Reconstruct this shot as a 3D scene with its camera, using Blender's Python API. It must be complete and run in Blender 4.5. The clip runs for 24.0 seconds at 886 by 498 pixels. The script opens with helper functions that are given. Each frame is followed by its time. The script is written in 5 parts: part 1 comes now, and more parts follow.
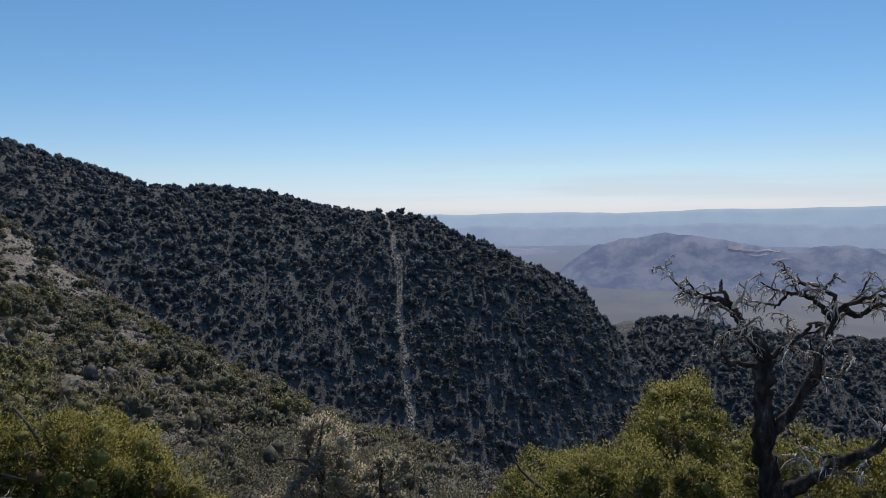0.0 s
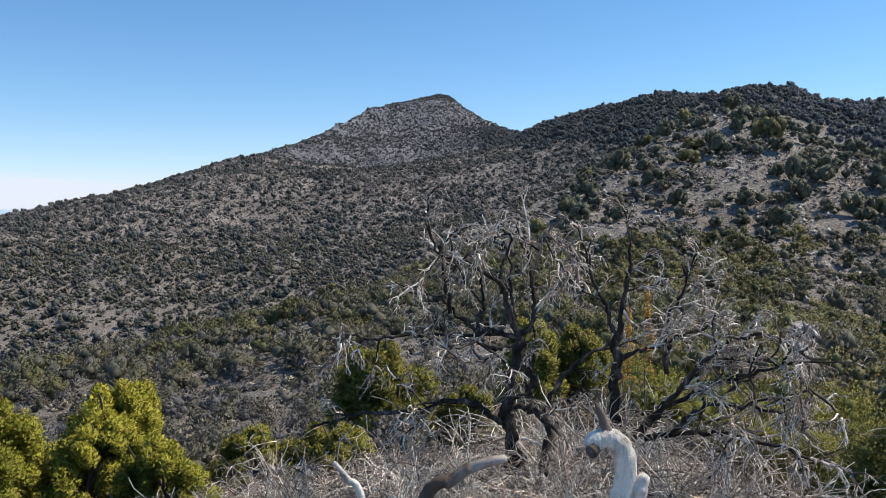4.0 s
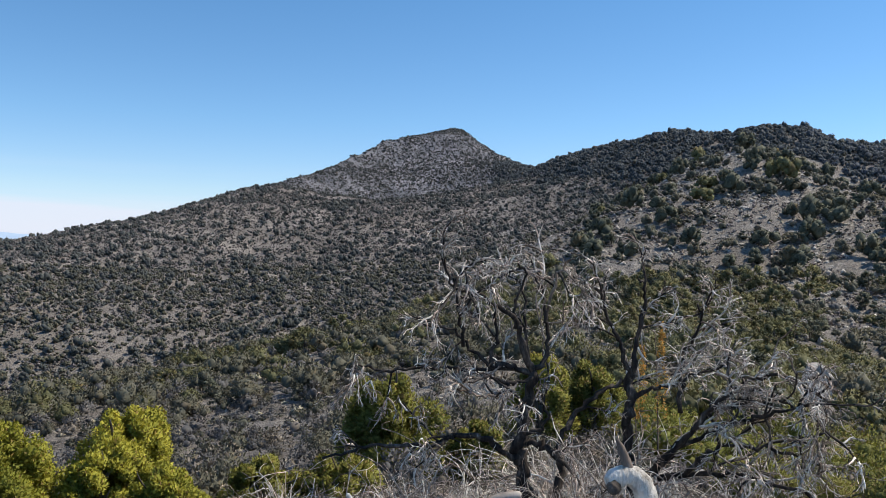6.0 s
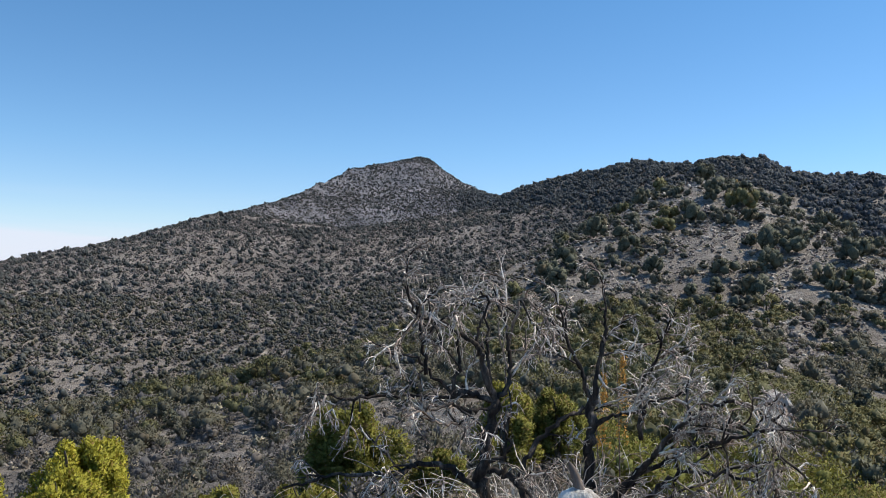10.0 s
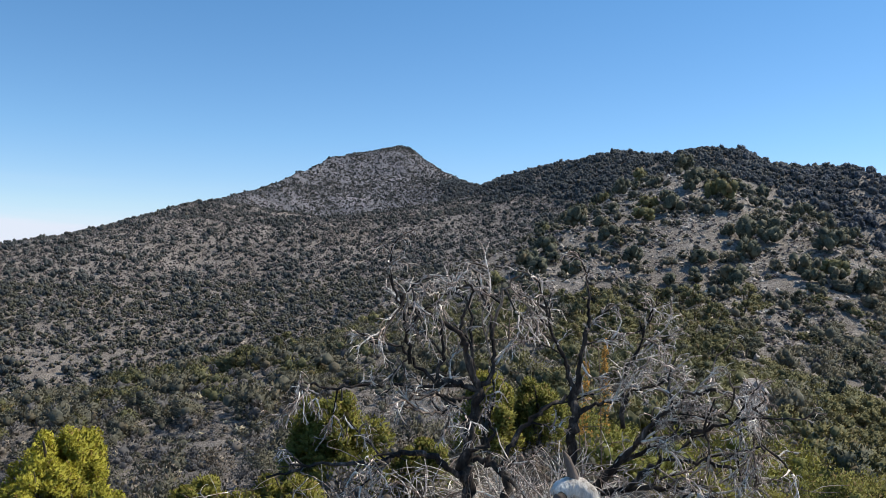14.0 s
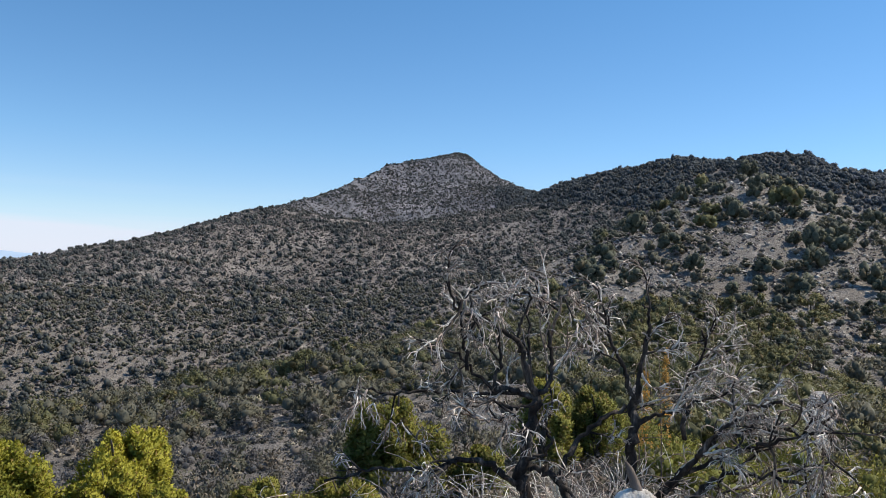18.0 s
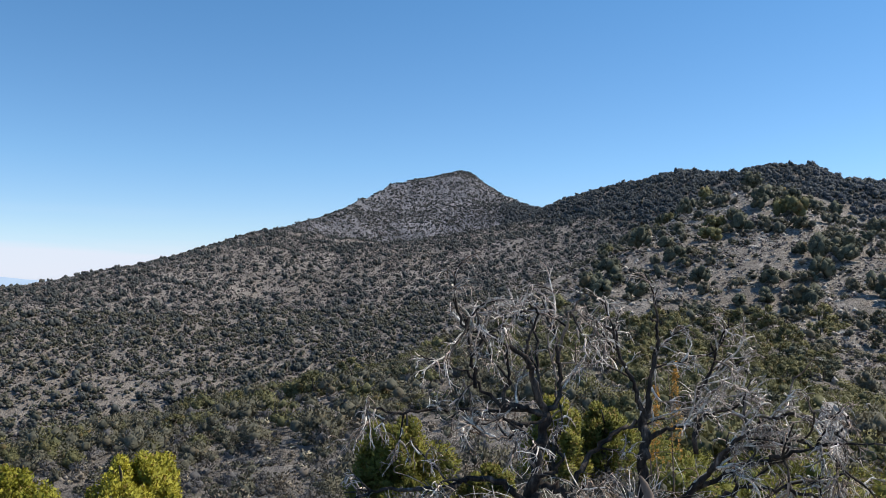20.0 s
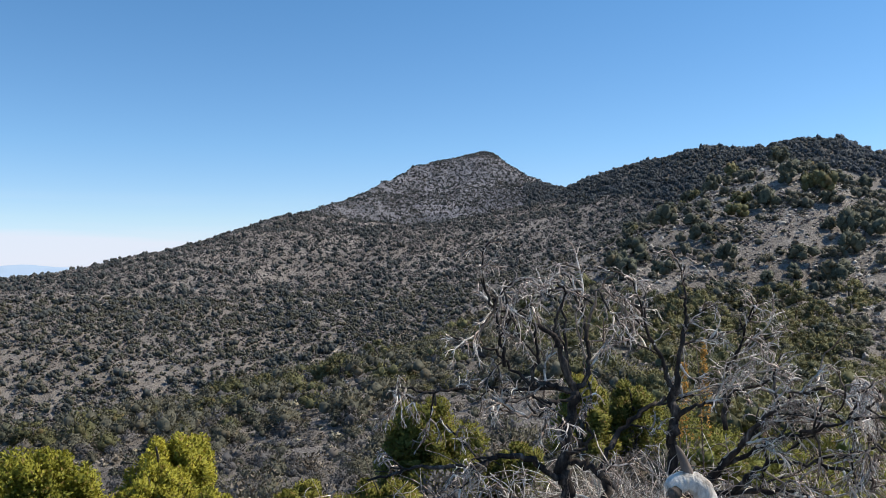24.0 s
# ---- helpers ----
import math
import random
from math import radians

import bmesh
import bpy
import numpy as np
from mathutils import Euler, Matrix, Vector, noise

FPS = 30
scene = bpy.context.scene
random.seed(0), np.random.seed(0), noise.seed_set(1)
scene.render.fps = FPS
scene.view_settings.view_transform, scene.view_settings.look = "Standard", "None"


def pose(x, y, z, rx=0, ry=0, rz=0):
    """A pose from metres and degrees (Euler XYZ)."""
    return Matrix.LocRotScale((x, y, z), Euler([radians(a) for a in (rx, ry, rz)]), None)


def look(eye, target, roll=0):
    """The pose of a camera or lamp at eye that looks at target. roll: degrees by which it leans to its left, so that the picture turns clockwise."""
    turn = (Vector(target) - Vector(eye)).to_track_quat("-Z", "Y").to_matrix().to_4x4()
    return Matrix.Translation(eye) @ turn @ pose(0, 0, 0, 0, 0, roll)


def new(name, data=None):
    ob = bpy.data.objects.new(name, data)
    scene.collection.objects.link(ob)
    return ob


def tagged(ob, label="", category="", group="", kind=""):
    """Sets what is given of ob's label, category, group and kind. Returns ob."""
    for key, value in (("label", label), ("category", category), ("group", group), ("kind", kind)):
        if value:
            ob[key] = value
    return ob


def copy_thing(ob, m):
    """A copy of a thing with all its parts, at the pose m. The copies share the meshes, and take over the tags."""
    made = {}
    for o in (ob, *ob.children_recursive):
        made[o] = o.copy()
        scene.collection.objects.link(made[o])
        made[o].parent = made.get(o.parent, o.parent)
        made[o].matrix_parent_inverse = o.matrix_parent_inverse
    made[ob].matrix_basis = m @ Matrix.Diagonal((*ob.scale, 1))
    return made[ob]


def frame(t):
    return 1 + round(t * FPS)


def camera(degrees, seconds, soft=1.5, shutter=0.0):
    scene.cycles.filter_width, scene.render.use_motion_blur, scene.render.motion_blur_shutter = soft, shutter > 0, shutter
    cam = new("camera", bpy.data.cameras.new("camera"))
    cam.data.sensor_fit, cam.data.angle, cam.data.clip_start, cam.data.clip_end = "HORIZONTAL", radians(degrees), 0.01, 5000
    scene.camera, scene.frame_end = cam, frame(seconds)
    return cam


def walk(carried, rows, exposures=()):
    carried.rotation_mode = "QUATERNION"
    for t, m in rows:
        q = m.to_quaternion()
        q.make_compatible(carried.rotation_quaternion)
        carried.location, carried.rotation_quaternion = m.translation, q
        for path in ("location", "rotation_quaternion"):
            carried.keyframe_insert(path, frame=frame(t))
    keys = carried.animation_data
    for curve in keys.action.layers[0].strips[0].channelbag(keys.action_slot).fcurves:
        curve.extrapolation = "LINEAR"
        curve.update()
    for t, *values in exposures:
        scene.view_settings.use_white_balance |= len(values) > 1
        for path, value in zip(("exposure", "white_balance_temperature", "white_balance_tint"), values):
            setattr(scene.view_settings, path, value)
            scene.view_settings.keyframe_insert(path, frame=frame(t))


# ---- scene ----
# ================= camera and its walk =================
cam = camera(58.67, 24.0, soft=0.9)
# seconds, eye x y z, heading (degrees clockwise from +y), tilt up, lean to the left
WALK = [
    (0.0, 0.017, -0.003, -0.178, 63.41, -2.97, -0.55),
    (0.2, 0.113, -0.044, -0.173, 57.25, -2.81, -0.98),
    (0.4, 0.188, -0.076, -0.165, 52.76, -2.64, -0.95),
    (0.6, 0.246, -0.101, -0.153, 49.14, -2.40, -1.01),
    (0.9, 0.301, -0.124, -0.133, 42.83, -1.18, -1.29),
    (1.2, 0.327, -0.133, -0.110, 38.22, 0.19, -1.28),
    (1.4, 0.330, -0.133, -0.094, 34.83, 0.57, -1.09),
    (1.6, 0.343, -0.135, -0.079, 30.35, 0.78, -2.00),
    (1.8, 0.344, -0.132, -0.064, 25.93, 0.92, -2.56),
    (2.0, 0.333, -0.122, -0.051, 22.37, 1.15, -2.56),
    (2.5, 0.245, -0.072, -0.023, 16.87, 1.36, -2.13),
    (3.0, 0.150, -0.015, -0.007, 9.95, -0.52, -1.71),
    (3.5, 0.078, 0.032, -0.002, 1.90, -3.63, -1.05),
    (5.5, 0.001, 0.011, -0.003, -0.77, -1.25, 0.85),
    (6.0, 0.001, 0.006, -0.001, -0.50, -0.94, 1.20),
    (6.5, 0.001, 0.008, 0.001, -0.31, -0.44, 1.09),
    (7.0, 0.000, -0.004, 0.002, -0.00, 0.35, 1.05),
    (7.5, 0.002, -0.030, 0.003, 0.14, 0.57, 1.12),
    (8.0, 0.012, -0.044, 0.006, 0.34, 0.79, 1.12),
    (8.5, 0.024, -0.039, 0.005, 0.81, 0.94, 1.03),
    (9.0, 0.031, -0.024, 0.001, 1.02, 0.95, 0.96),
    (9.5, 0.031, -0.025, -0.002, 1.38, 1.06, 1.14),
    (10.0, 0.023, -0.042, -0.004, 1.96, 1.17, 1.40),
    (10.5, 0.013, -0.053, -0.006, 2.45, 1.24, 1.51),
    (12.5, 0.005, -0.061, -0.009, 3.36, 1.29, 1.74),
    (13.0, -0.003, -0.064, -0.012, 3.47, 1.13, 2.08),
    (13.5, -0.007, -0.047, -0.012, 3.48, 0.46, 1.92),
    (14.0, -0.011, -0.020, -0.006, 3.39, 0.42, 1.55),
    (14.5, -0.022, -0.005, -0.001, 1.14, 0.38, 1.15),
    (15.0, -0.034, -0.001, -0.002, 0.12, 0.34, 1.30),
    (15.5, -0.039, 0.002, -0.006, -0.57, 0.50, 1.57),
    (16.0, -0.040, -0.000, -0.011, -0.68, 0.51, 1.90),
    (16.5, -0.039, -0.003, -0.012, -0.79, 0.60, 1.88),
    (17.0, -0.037, -0.008, -0.013, -0.84, 0.78, 1.85),
    (17.5, -0.032, -0.018, -0.012, -0.75, 0.77, 1.88),
    (18.0, -0.021, -0.016, -0.008, -0.74, 0.79, 1.88),
    (18.5, -0.019, -0.004, -0.010, -0.68, 0.88, 1.71),
    (20.5, -0.035, -0.011, -0.017, -0.98, 2.29, 0.10),
    (21.0, -0.049, -0.037, -0.020, -1.02, 2.12, -0.75),
    (21.5, -0.056, -0.051, -0.019, -3.00, 1.63, -1.08),
    (22.0, -0.060, -0.051, -0.020, -3.17, 0.73, -1.04),
    (22.5, -0.066, -0.055, -0.023, -3.06, 0.72, -0.70),
    (23.0, -0.069, -0.063, -0.024, -2.98, 0.66, -0.40),
    (23.5, -0.065, -0.065, -0.024, -2.86, 0.67, -0.40),
    (24.0, -0.059, -0.062, -0.023, -2.85, 0.75, -0.25),
]


def heading(az, el):
    a, e = radians(az), radians(el)
    return Vector((math.sin(a) * math.cos(e), math.cos(a) * math.cos(e), math.sin(e)))


walk(cam, [(t, look((x, y, z), Vector((x, y, z)) + heading(az, el), roll)) for t, x, y, z, az, el, roll in WALK],
     exposures=[(0.0, -0.65, 6800, 7), (1.0, -0.5, 7050, 7), (2.0, -0.27, 7150, 7), (2.6, -0.1, 7050, 7), (3.5, 0.02, 6850, 7), (6.0, -0.03, 6750, 7), (24.0, -0.05, 6750, 7)])

# ================= sky, sun, exposure =================
SUN_AZ, SUN_EL = 74.0, 52.0
world = bpy.data.worlds.new("sky")
scene.world = world
world.use_nodes = True
wn, wl = world.node_tree.nodes, world.node_tree.links


def sky_ramp(source, stops):
    r = wn.new("ShaderNodeValToRGB")
    while len(r.color_ramp.elements) < len(stops):
        r.color_ramp.elements.new(0.5)
    for e, (p, c) in zip(r.color_ramp.elements, stops):
        e.position, e.color = p, (*c, 1)
    wl.new(source, r.inputs[0])
    return r.outputs[0]


sky = wn.new("ShaderNodeTexSky")
sky.sky_type = "NISHITA"
sky.sun_disc = False
sky.sun_elevation = radians(SUN_EL)
sky.sun_rotation = radians(SUN_AZ)
sky.altitude = 2000
sky.air_density = 1.0
sky.dust_density = 0.15
sky.ozone_density = 3.0
tone = wn.new("ShaderNodeMix")
tone.data_type, tone.blend_type = "RGBA", "MULTIPLY"
tone.inputs[0].default_value = 1.0
wl.new(sky.outputs[0], tone.inputs[6])
# pale haze low over the desert
split = wn.new("ShaderNodeSeparateXYZ")
wl.new(wn.new("ShaderNodeTexCoord").outputs["Generated"], split.inputs[0])
wl.new(sky_ramp(split.outputs[2], [(0.0, (0.80, 0.82, 1.14)), (0.05, (0.86, 0.92, 1.06)), (0.14, (0.75, 0.97, 1.12)), (0.45, (0.55, 0.99, 1.19))]), tone.inputs[7])
streak = wn.new("ShaderNodeMapping")
streak.inputs["Scale"].default_value = (1.6, 1.6, 26)
wl.new(split.inputs[0].links[0].from_socket, streak.inputs["Vector"])
veil = wn.new("ShaderNodeTexNoise")
veil.inputs["Scale"].default_value, veil.inputs["Detail"].default_value = 1.3, 5
wl.new(streak.outputs[0], veil.inputs["Vector"])
thin = sky_ramp(veil.outputs["Fac"], [(0.46, (0, 0, 0)), (0.62, (1, 1, 1))])
band = sky_ramp(split.outputs[2], [(0.0, (0.3, 0.3, 0.3)), (0.035, (0.25, 0.25, 0.25)), (0.085, (0, 0, 0))])
amount = wn.new("ShaderNodeMath")
amount.operation = "MULTIPLY"
wl.new(thin, amount.inputs[0])
wl.new(band, amount.inputs[1])
# a low white cloud bank over the western shoulder
def sky_math(op, a, b=None, c=None):
    n = wn.new("ShaderNodeMath")
    n.operation = op
    for sock, value in zip(n.inputs, (a, b, c)):
        if isinstance(value, (int, float)):
            sock.default_value = value
        elif value is not None:
            wl.new(value, sock)
    return n.outputs[0]


ragged = sky_math("MULTIPLY", sky_math("SUBTRACT", veil.outputs["Fac"], 0.5), 0.05)
height = sky_math("ADD", split.outputs[2], ragged)
upper = sky_ramp(height, [(0.024, (0.85, 0.85, 0.85)), (0.034, (0, 0, 0))])
side = sky_ramp(sky_math("MULTIPLY", split.outputs[0], -1.0), [(0.26, (0, 0, 0)), (0.36, (1, 1, 1)), (0.8, (1, 1, 1)), (1.0, (0, 0, 0))])
north = sky_ramp(split.outputs[1], [(0.3, (0, 0, 0)), (0.6, (1, 1, 1))])
bank = sky_math("MULTIPLY", sky_math("MULTIPLY", upper, side), north)
total = sky_math("MAXIMUM", amount.outputs[0], bank)
cloud = wn.new("ShaderNodeMix")
cloud.data_type = "RGBA"
wl.new(total, cloud.inputs[0])
wl.new(tone.outputs[2], cloud.inputs[6])
cloud.inputs[7].default_value = (5.5, 5.95, 7.2, 1)
background = wn["Background"]
background.inputs["Strength"].default_value = 0.145
wl.new(cloud.outputs[2], background.inputs["Color"])

sun_data = bpy.data.lights.new("sun", "SUN")
sun_data.energy = 5.0
sun_data.angle = radians(0.53)
sun_data.color = (1.0, 0.92, 0.82)
sun = new("sun", sun_data)
sun.matrix_world = look(heading(SUN_AZ, SUN_EL) * 50, (0, 0, 0))


# ================= materials =================
def material(name, roughness=0.9, specular=0.2):
    m = bpy.data.materials.new(name)
    m.use_nodes = True
    bsdf = m.node_tree.nodes["Principled BSDF"]
    bsdf.inputs["Roughness"].default_value = roughness
    bsdf.inputs["Specular IOR Level"].default_value = specular
    return m, m.node_tree.nodes, m.node_tree.links, bsdf


def ramp(nodes, links, source, stops):
    r = nodes.new("ShaderNodeValToRGB")
    while len(r.color_ramp.elements) < len(stops):
        r.color_ramp.elements.new(0.5)
    for e, (p, c) in zip(r.color_ramp.elements, stops):
        e.position, e.color = p, (*c, 1)
    links.new(source, r.inputs[0])
    return r.outputs[0]


def noise_tex(nodes, links, scale, detail=4.0, coords=None, rough=0.55):
    n = nodes.new("ShaderNodeTexNoise")
    n.inputs["Scale"].default_value, n.inputs["Detail"].default_value = scale, detail
    n.inputs["Roughness"].default_value = rough
    if coords:
        links.new(coords, n.inputs["Vector"])
    return n.outputs["Fac"]


def mix(nodes, links, fac, a, b, mode="MIX"):
    n = nodes.new("ShaderNodeMix")
    n.data_type, n.blend_type = "RGBA", mode
    for sock, value in ((n.inputs[0], fac), (n.inputs[6], a), (n.inputs[7], b)):
        if isinstance(value, (int, float)):
            sock.default_value = value
        elif isinstance(value, tuple):
            sock.default_value = (*value, 1)
        else:
            links.new(value, sock)
    return n.outputs[2]


def bump(nodes, links, bsdf, height, strength, distance):
    b = nodes.new("ShaderNodeBump")
    b.inputs["Strength"].default_value, b.inputs["Distance"].default_value = strength, distance
    links.new(height, b.inputs["Height"])
    links.new(b.outputs[0], bsdf.inputs["Normal"])


def soil_material():
    m, n, l, b = material("stony_soil", 0.95, 0.1)
    pos = n.new("ShaderNodeNewGeometry").outputs["Position"]
    broad = noise_tex(n, l, 0.022, 4, pos)
    base = ramp(n, l, broad, [(0.32, (0.23, 0.213, 0.20)), (0.5, (0.34, 0.318, 0.30)), (0.68, (0.46, 0.437, 0.412))])
    patches = noise_tex(n, l, 0.35, 6, pos, 0.65)
    base = mix(n, l, 0.75, base, ramp(n, l, patches, [(0.35, (0.55, 0.52, 0.50)), (0.52, (0.95, 0.93, 0.90)), (0.68, (1.3, 1.26, 1.2))]), "MULTIPLY")
    vor = n.new("ShaderNodeTexVoronoi")
    vor.inputs["Scale"].default_value = 1.6
    l.new(pos, vor.inputs["Vector"])
    stones = ramp(n, l, vor.outputs["Distance"], [(0.1, (1.18, 1.16, 1.12)), (0.4, (0.85, 0.84, 0.83))])
    base = mix(n, l, 0.7, base, stones, "MULTIPLY")
    litter = noise_tex(n, l, 0.55, 4, pos, 0.7)
    cover = mix(n, l, 0.6, ramp(n, l, litter, [(0.42, (0, 0, 0)), (0.52, (1, 1, 1))]), ramp(n, l, noise_tex(n, l, 0.03, 3, pos), [(0.4, (0.15, 0.15, 0.15)), (0.6, (0.75, 0.75, 0.75))]), "MULTIPLY")
    base = mix(n, l, cover, base, (0.235, 0.208, 0.185))
    specks = noise_tex(n, l, 3.2, 5, pos, 0.75)
    base = mix(n, l, 0.8, base, ramp(n, l, specks, [(0.38, (0.48, 0.46, 0.42)), (0.5, (0.95, 0.94, 0.92)), (0.62, (1.35, 1.33, 1.3))]), "MULTIPLY")
    l.new(base, b.inputs["Base Color"])
    bump(n, l, b, noise_tex(n, l, 2.2, 6, pos, 0.7), 1.0, 0.5)
    return m


def leaf_material(name, dark, light, scale=0.4, dry=(0.16, 0.13, 0.07), dry_amount=0.12, translucent=0.25):
    m, n, l, b = material(name, 0.7, 0.25)
    geo = n.new("ShaderNodeNewGeometry")
    info = n.new("ShaderNodeObjectInfo")
    pos = geo.outputs["Position"]
    tone = mix(n, l, 0.5, noise_tex(n, l, scale, 3, pos), noise_tex(n, l, scale * 9, 2, pos))
    col = ramp(n, l, tone, [(0.38, dark), (0.62, light)])
    per = ramp(n, l, info.outputs["Random"], [(0.0, (0.75, 0.78, 0.8)), (1.0, (1.2, 1.15, 1.1))])
    col = mix(n, l, 0.8, col, per, "MULTIPLY")
    isl = ramp(n, l, geo.outputs["Random Per Island"], [(0.0, (0.86, 0.86, 0.86)), (1.0, (1.14, 1.14, 1.14))])
    col = mix(n, l, 0.8, col, isl, "MULTIPLY")
    t = ramp(n, l, geo.outputs["Random Per Island"], [(1 - dry_amount - 0.01, (0, 0, 0)), (1 - dry_amount + 0.01, (1, 1, 1))])
    col = mix(n, l, t, col, dry)
    l.new(col, b.inputs["Base Color"])
    tr = n.new("ShaderNodeBsdfTranslucent")
    l.new(col, tr.inputs["Color"])
    mx = n.new("ShaderNodeMixShader")
    mx.inputs[0].default_value = translucent
    l.new(b.outputs[0], mx.inputs[1])
    l.new(tr.outputs[0], mx.inputs[2])
    l.new(mx.outputs[0], n["Material Output"].inputs["Surface"])
    return m


def bark_material(name, stops, scale=9.0, rough=0.9, vary=0.0):
    m, n, l, b = material(name, rough, 0.15)
    pos = n.new("ShaderNodeTexCoord").outputs["Object"]
    mapping = n.new("ShaderNodeMapping")
    mapping.inputs["Scale"].default_value = (1, 1, 0.35)
    l.new(pos, mapping.inputs["Vector"])
    fac = noise_tex(n, l, scale, 6, mapping.outputs[0], 0.65)
    col = ramp(n, l, fac, stops)
    # pieces split dark and bright: sun highlights and shaded twigs painted into the tone
    if vary:
        each = n.new("ShaderNodeNewGeometry").outputs["Random Per Island"]
        col = mix(n, l, vary, col, ramp(n, l, each, [(0.0, (0.22, 0.2, 0.18)), (0.38, (0.6, 0.57, 0.55)), (0.62, (1.45, 1.42, 1.4)), (1.0, (1.7, 1.68, 1.66))]), "MULTIPLY")
    l.new(col, b.inputs["Base Color"])
    bump(n, l, b, noise_tex(n, l, scale * 3, 5, mapping.outputs[0], 0.7), 0.6, 0.02)
    return m


SOIL = soil_material()
# far scrub and juniper: blue raised a little, a haze tint in the colour
FAR_SHRUB = leaf_material("grey_green_scrub", (0.098, 0.094, 0.094), (0.205, 0.195, 0.190), 0.25, (0.22, 0.19, 0.16), 0.07)
FAR_JUNIPER = leaf_material("dark_grey_green_juniper", (0.060, 0.069, 0.068), (0.135, 0.147, 0.142), 0.25, (0.16, 0.14, 0.11), 0.03, 0.35)
LOW_BROWN = leaf_material("low_brown_scrub", (0.145, 0.122, 0.120), (0.27, 0.235, 0.225), 0.3, (0.3, 0.27, 0.23), 0.1, 0.1)
SPUR_JUNIPER = leaf_material("deep_green_juniper", (0.055, 0.062, 0.045), (0.140, 0.146, 0.100), 0.5, (0.15, 0.12, 0.07), 0.05, 0.15)
# both wood colours lightened and blued: the haze over far ridges is painted in
RIDGE_WOOD = leaf_material("pinyon_haze_blue", (0.105, 0.122, 0.148), (0.180, 0.203, 0.236), 0.2, (0.19, 0.18, 0.16), 0.04, 0.5)
FAR_WOOD = leaf_material("hazed_woodland", (0.094, 0.105, 0.112), (0.170, 0.186, 0.194), 0.2, (0.16, 0.14, 0.1), 0.04, 0.4)
GREEN = leaf_material("olive_green_foliage", (0.095, 0.096, 0.045), (0.215, 0.207, 0.098), 0.6, (0.16, 0.12, 0.05), 0.04)
YELLOW_GREEN = leaf_material("yellow_green_foliage", (0.21, 0.22, 0.03), (0.50, 0.47, 0.075), 1.2, (0.28, 0.2, 0.06), 0.08, 0.3)
OLIVE = leaf_material("olive_yellow_foliage", (0.13, 0.14, 0.032), (0.31, 0.30, 0.066), 1.2, (0.25, 0.18, 0.06), 0.1, 0.3)
OAK = leaf_material("olive_oak_leaves", (0.135, 0.137, 0.032), (0.30, 0.285, 0.078), 0.9, (0.22, 0.16, 0.08), 0.1, 0.3)
SPUR_SHRUB = leaf_material("dark_grey_green_shrub", (0.085, 0.084, 0.062), (0.185, 0.178, 0.13), 0.5, (0.18, 0.15, 0.1), 0.06)
DRY_SCRUB = leaf_material("dry_scrub", (0.10, 0.085, 0.066), (0.205, 0.175, 0.14), 0.5, (0.28, 0.24, 0.19), 0.1, 0.1)
PALE_SPRAY = leaf_material("half_dead_sprays", (0.24, 0.215, 0.14), (0.45, 0.41, 0.31), 1.5, (0.36, 0.32, 0.26), 0.25, 0.2)
STRAW = leaf_material("dry_straw_grass", (0.34, 0.31, 0.23), (0.54, 0.49, 0.37), 0.8, (0.5, 0.44, 0.32), 0.2, 0.2)
LIVE_BARK = bark_material("juniper_bark", [(0.35, (0.06, 0.05, 0.042)), (0.7, (0.2, 0.17, 0.14))])
# near-black bark, paler where the noise runs high
DARK_BARK = bark_material("dark_dead_bark", [(0.42, (0.026, 0.021, 0.019)), (0.57, (0.07, 0.058, 0.05)), (0.66, (0.17, 0.142, 0.122)), (0.78, (0.52, 0.46, 0.41))])
TWIG = bark_material("weathered_grey_twigs", [(0.40, (0.17, 0.128, 0.10)), (0.50, (0.50, 0.415, 0.35)), (0.60, (0.84, 0.75, 0.66))], 4.0, 0.9, 0.8)
DRY_WOOD = bark_material("brown_dead_twigs", [(0.36, (0.14, 0.105, 0.085)), (0.52, (0.34, 0.27, 0.225)), (0.68, (0.58, 0.50, 0.43))], 5.0, 0.9, 0.8)
BLEACHED = bark_material("bleached_bare_wood", [(0.33, (0.17, 0.145, 0.12)), (0.43, (0.52, 0.47, 0.41)), (0.57, (0.86, 0.80, 0.72))], 22.0, 0.75)
ORANGE = leaf_material("orange_dry_seed_heads", (0.52, 0.27, 0.06), (0.82, 0.48, 0.13), 3.0, (0.55, 0.42, 0.2), 0.15, 0.35)


def rock_material():
    m, n, l, b = material("pale_limestone", 0.9, 0.15)
    pos = n.new("ShaderNodeNewGeometry").outputs["Position"]
    fac = noise_tex(n, l, 1.4, 7, pos, 0.65)
    l.new(ramp(n, l, fac, [(0.38, (0.16, 0.14, 0.12)), (0.48, (0.38, 0.335, 0.29)), (0.6, (0.60, 0.545, 0.48))]), b.inputs["Base Color"])
    bump(n, l, b, noise_tex(n, l, 4, 6, pos, 0.7), 0.8, 0.15)
    return m


ROCK = rock_material()


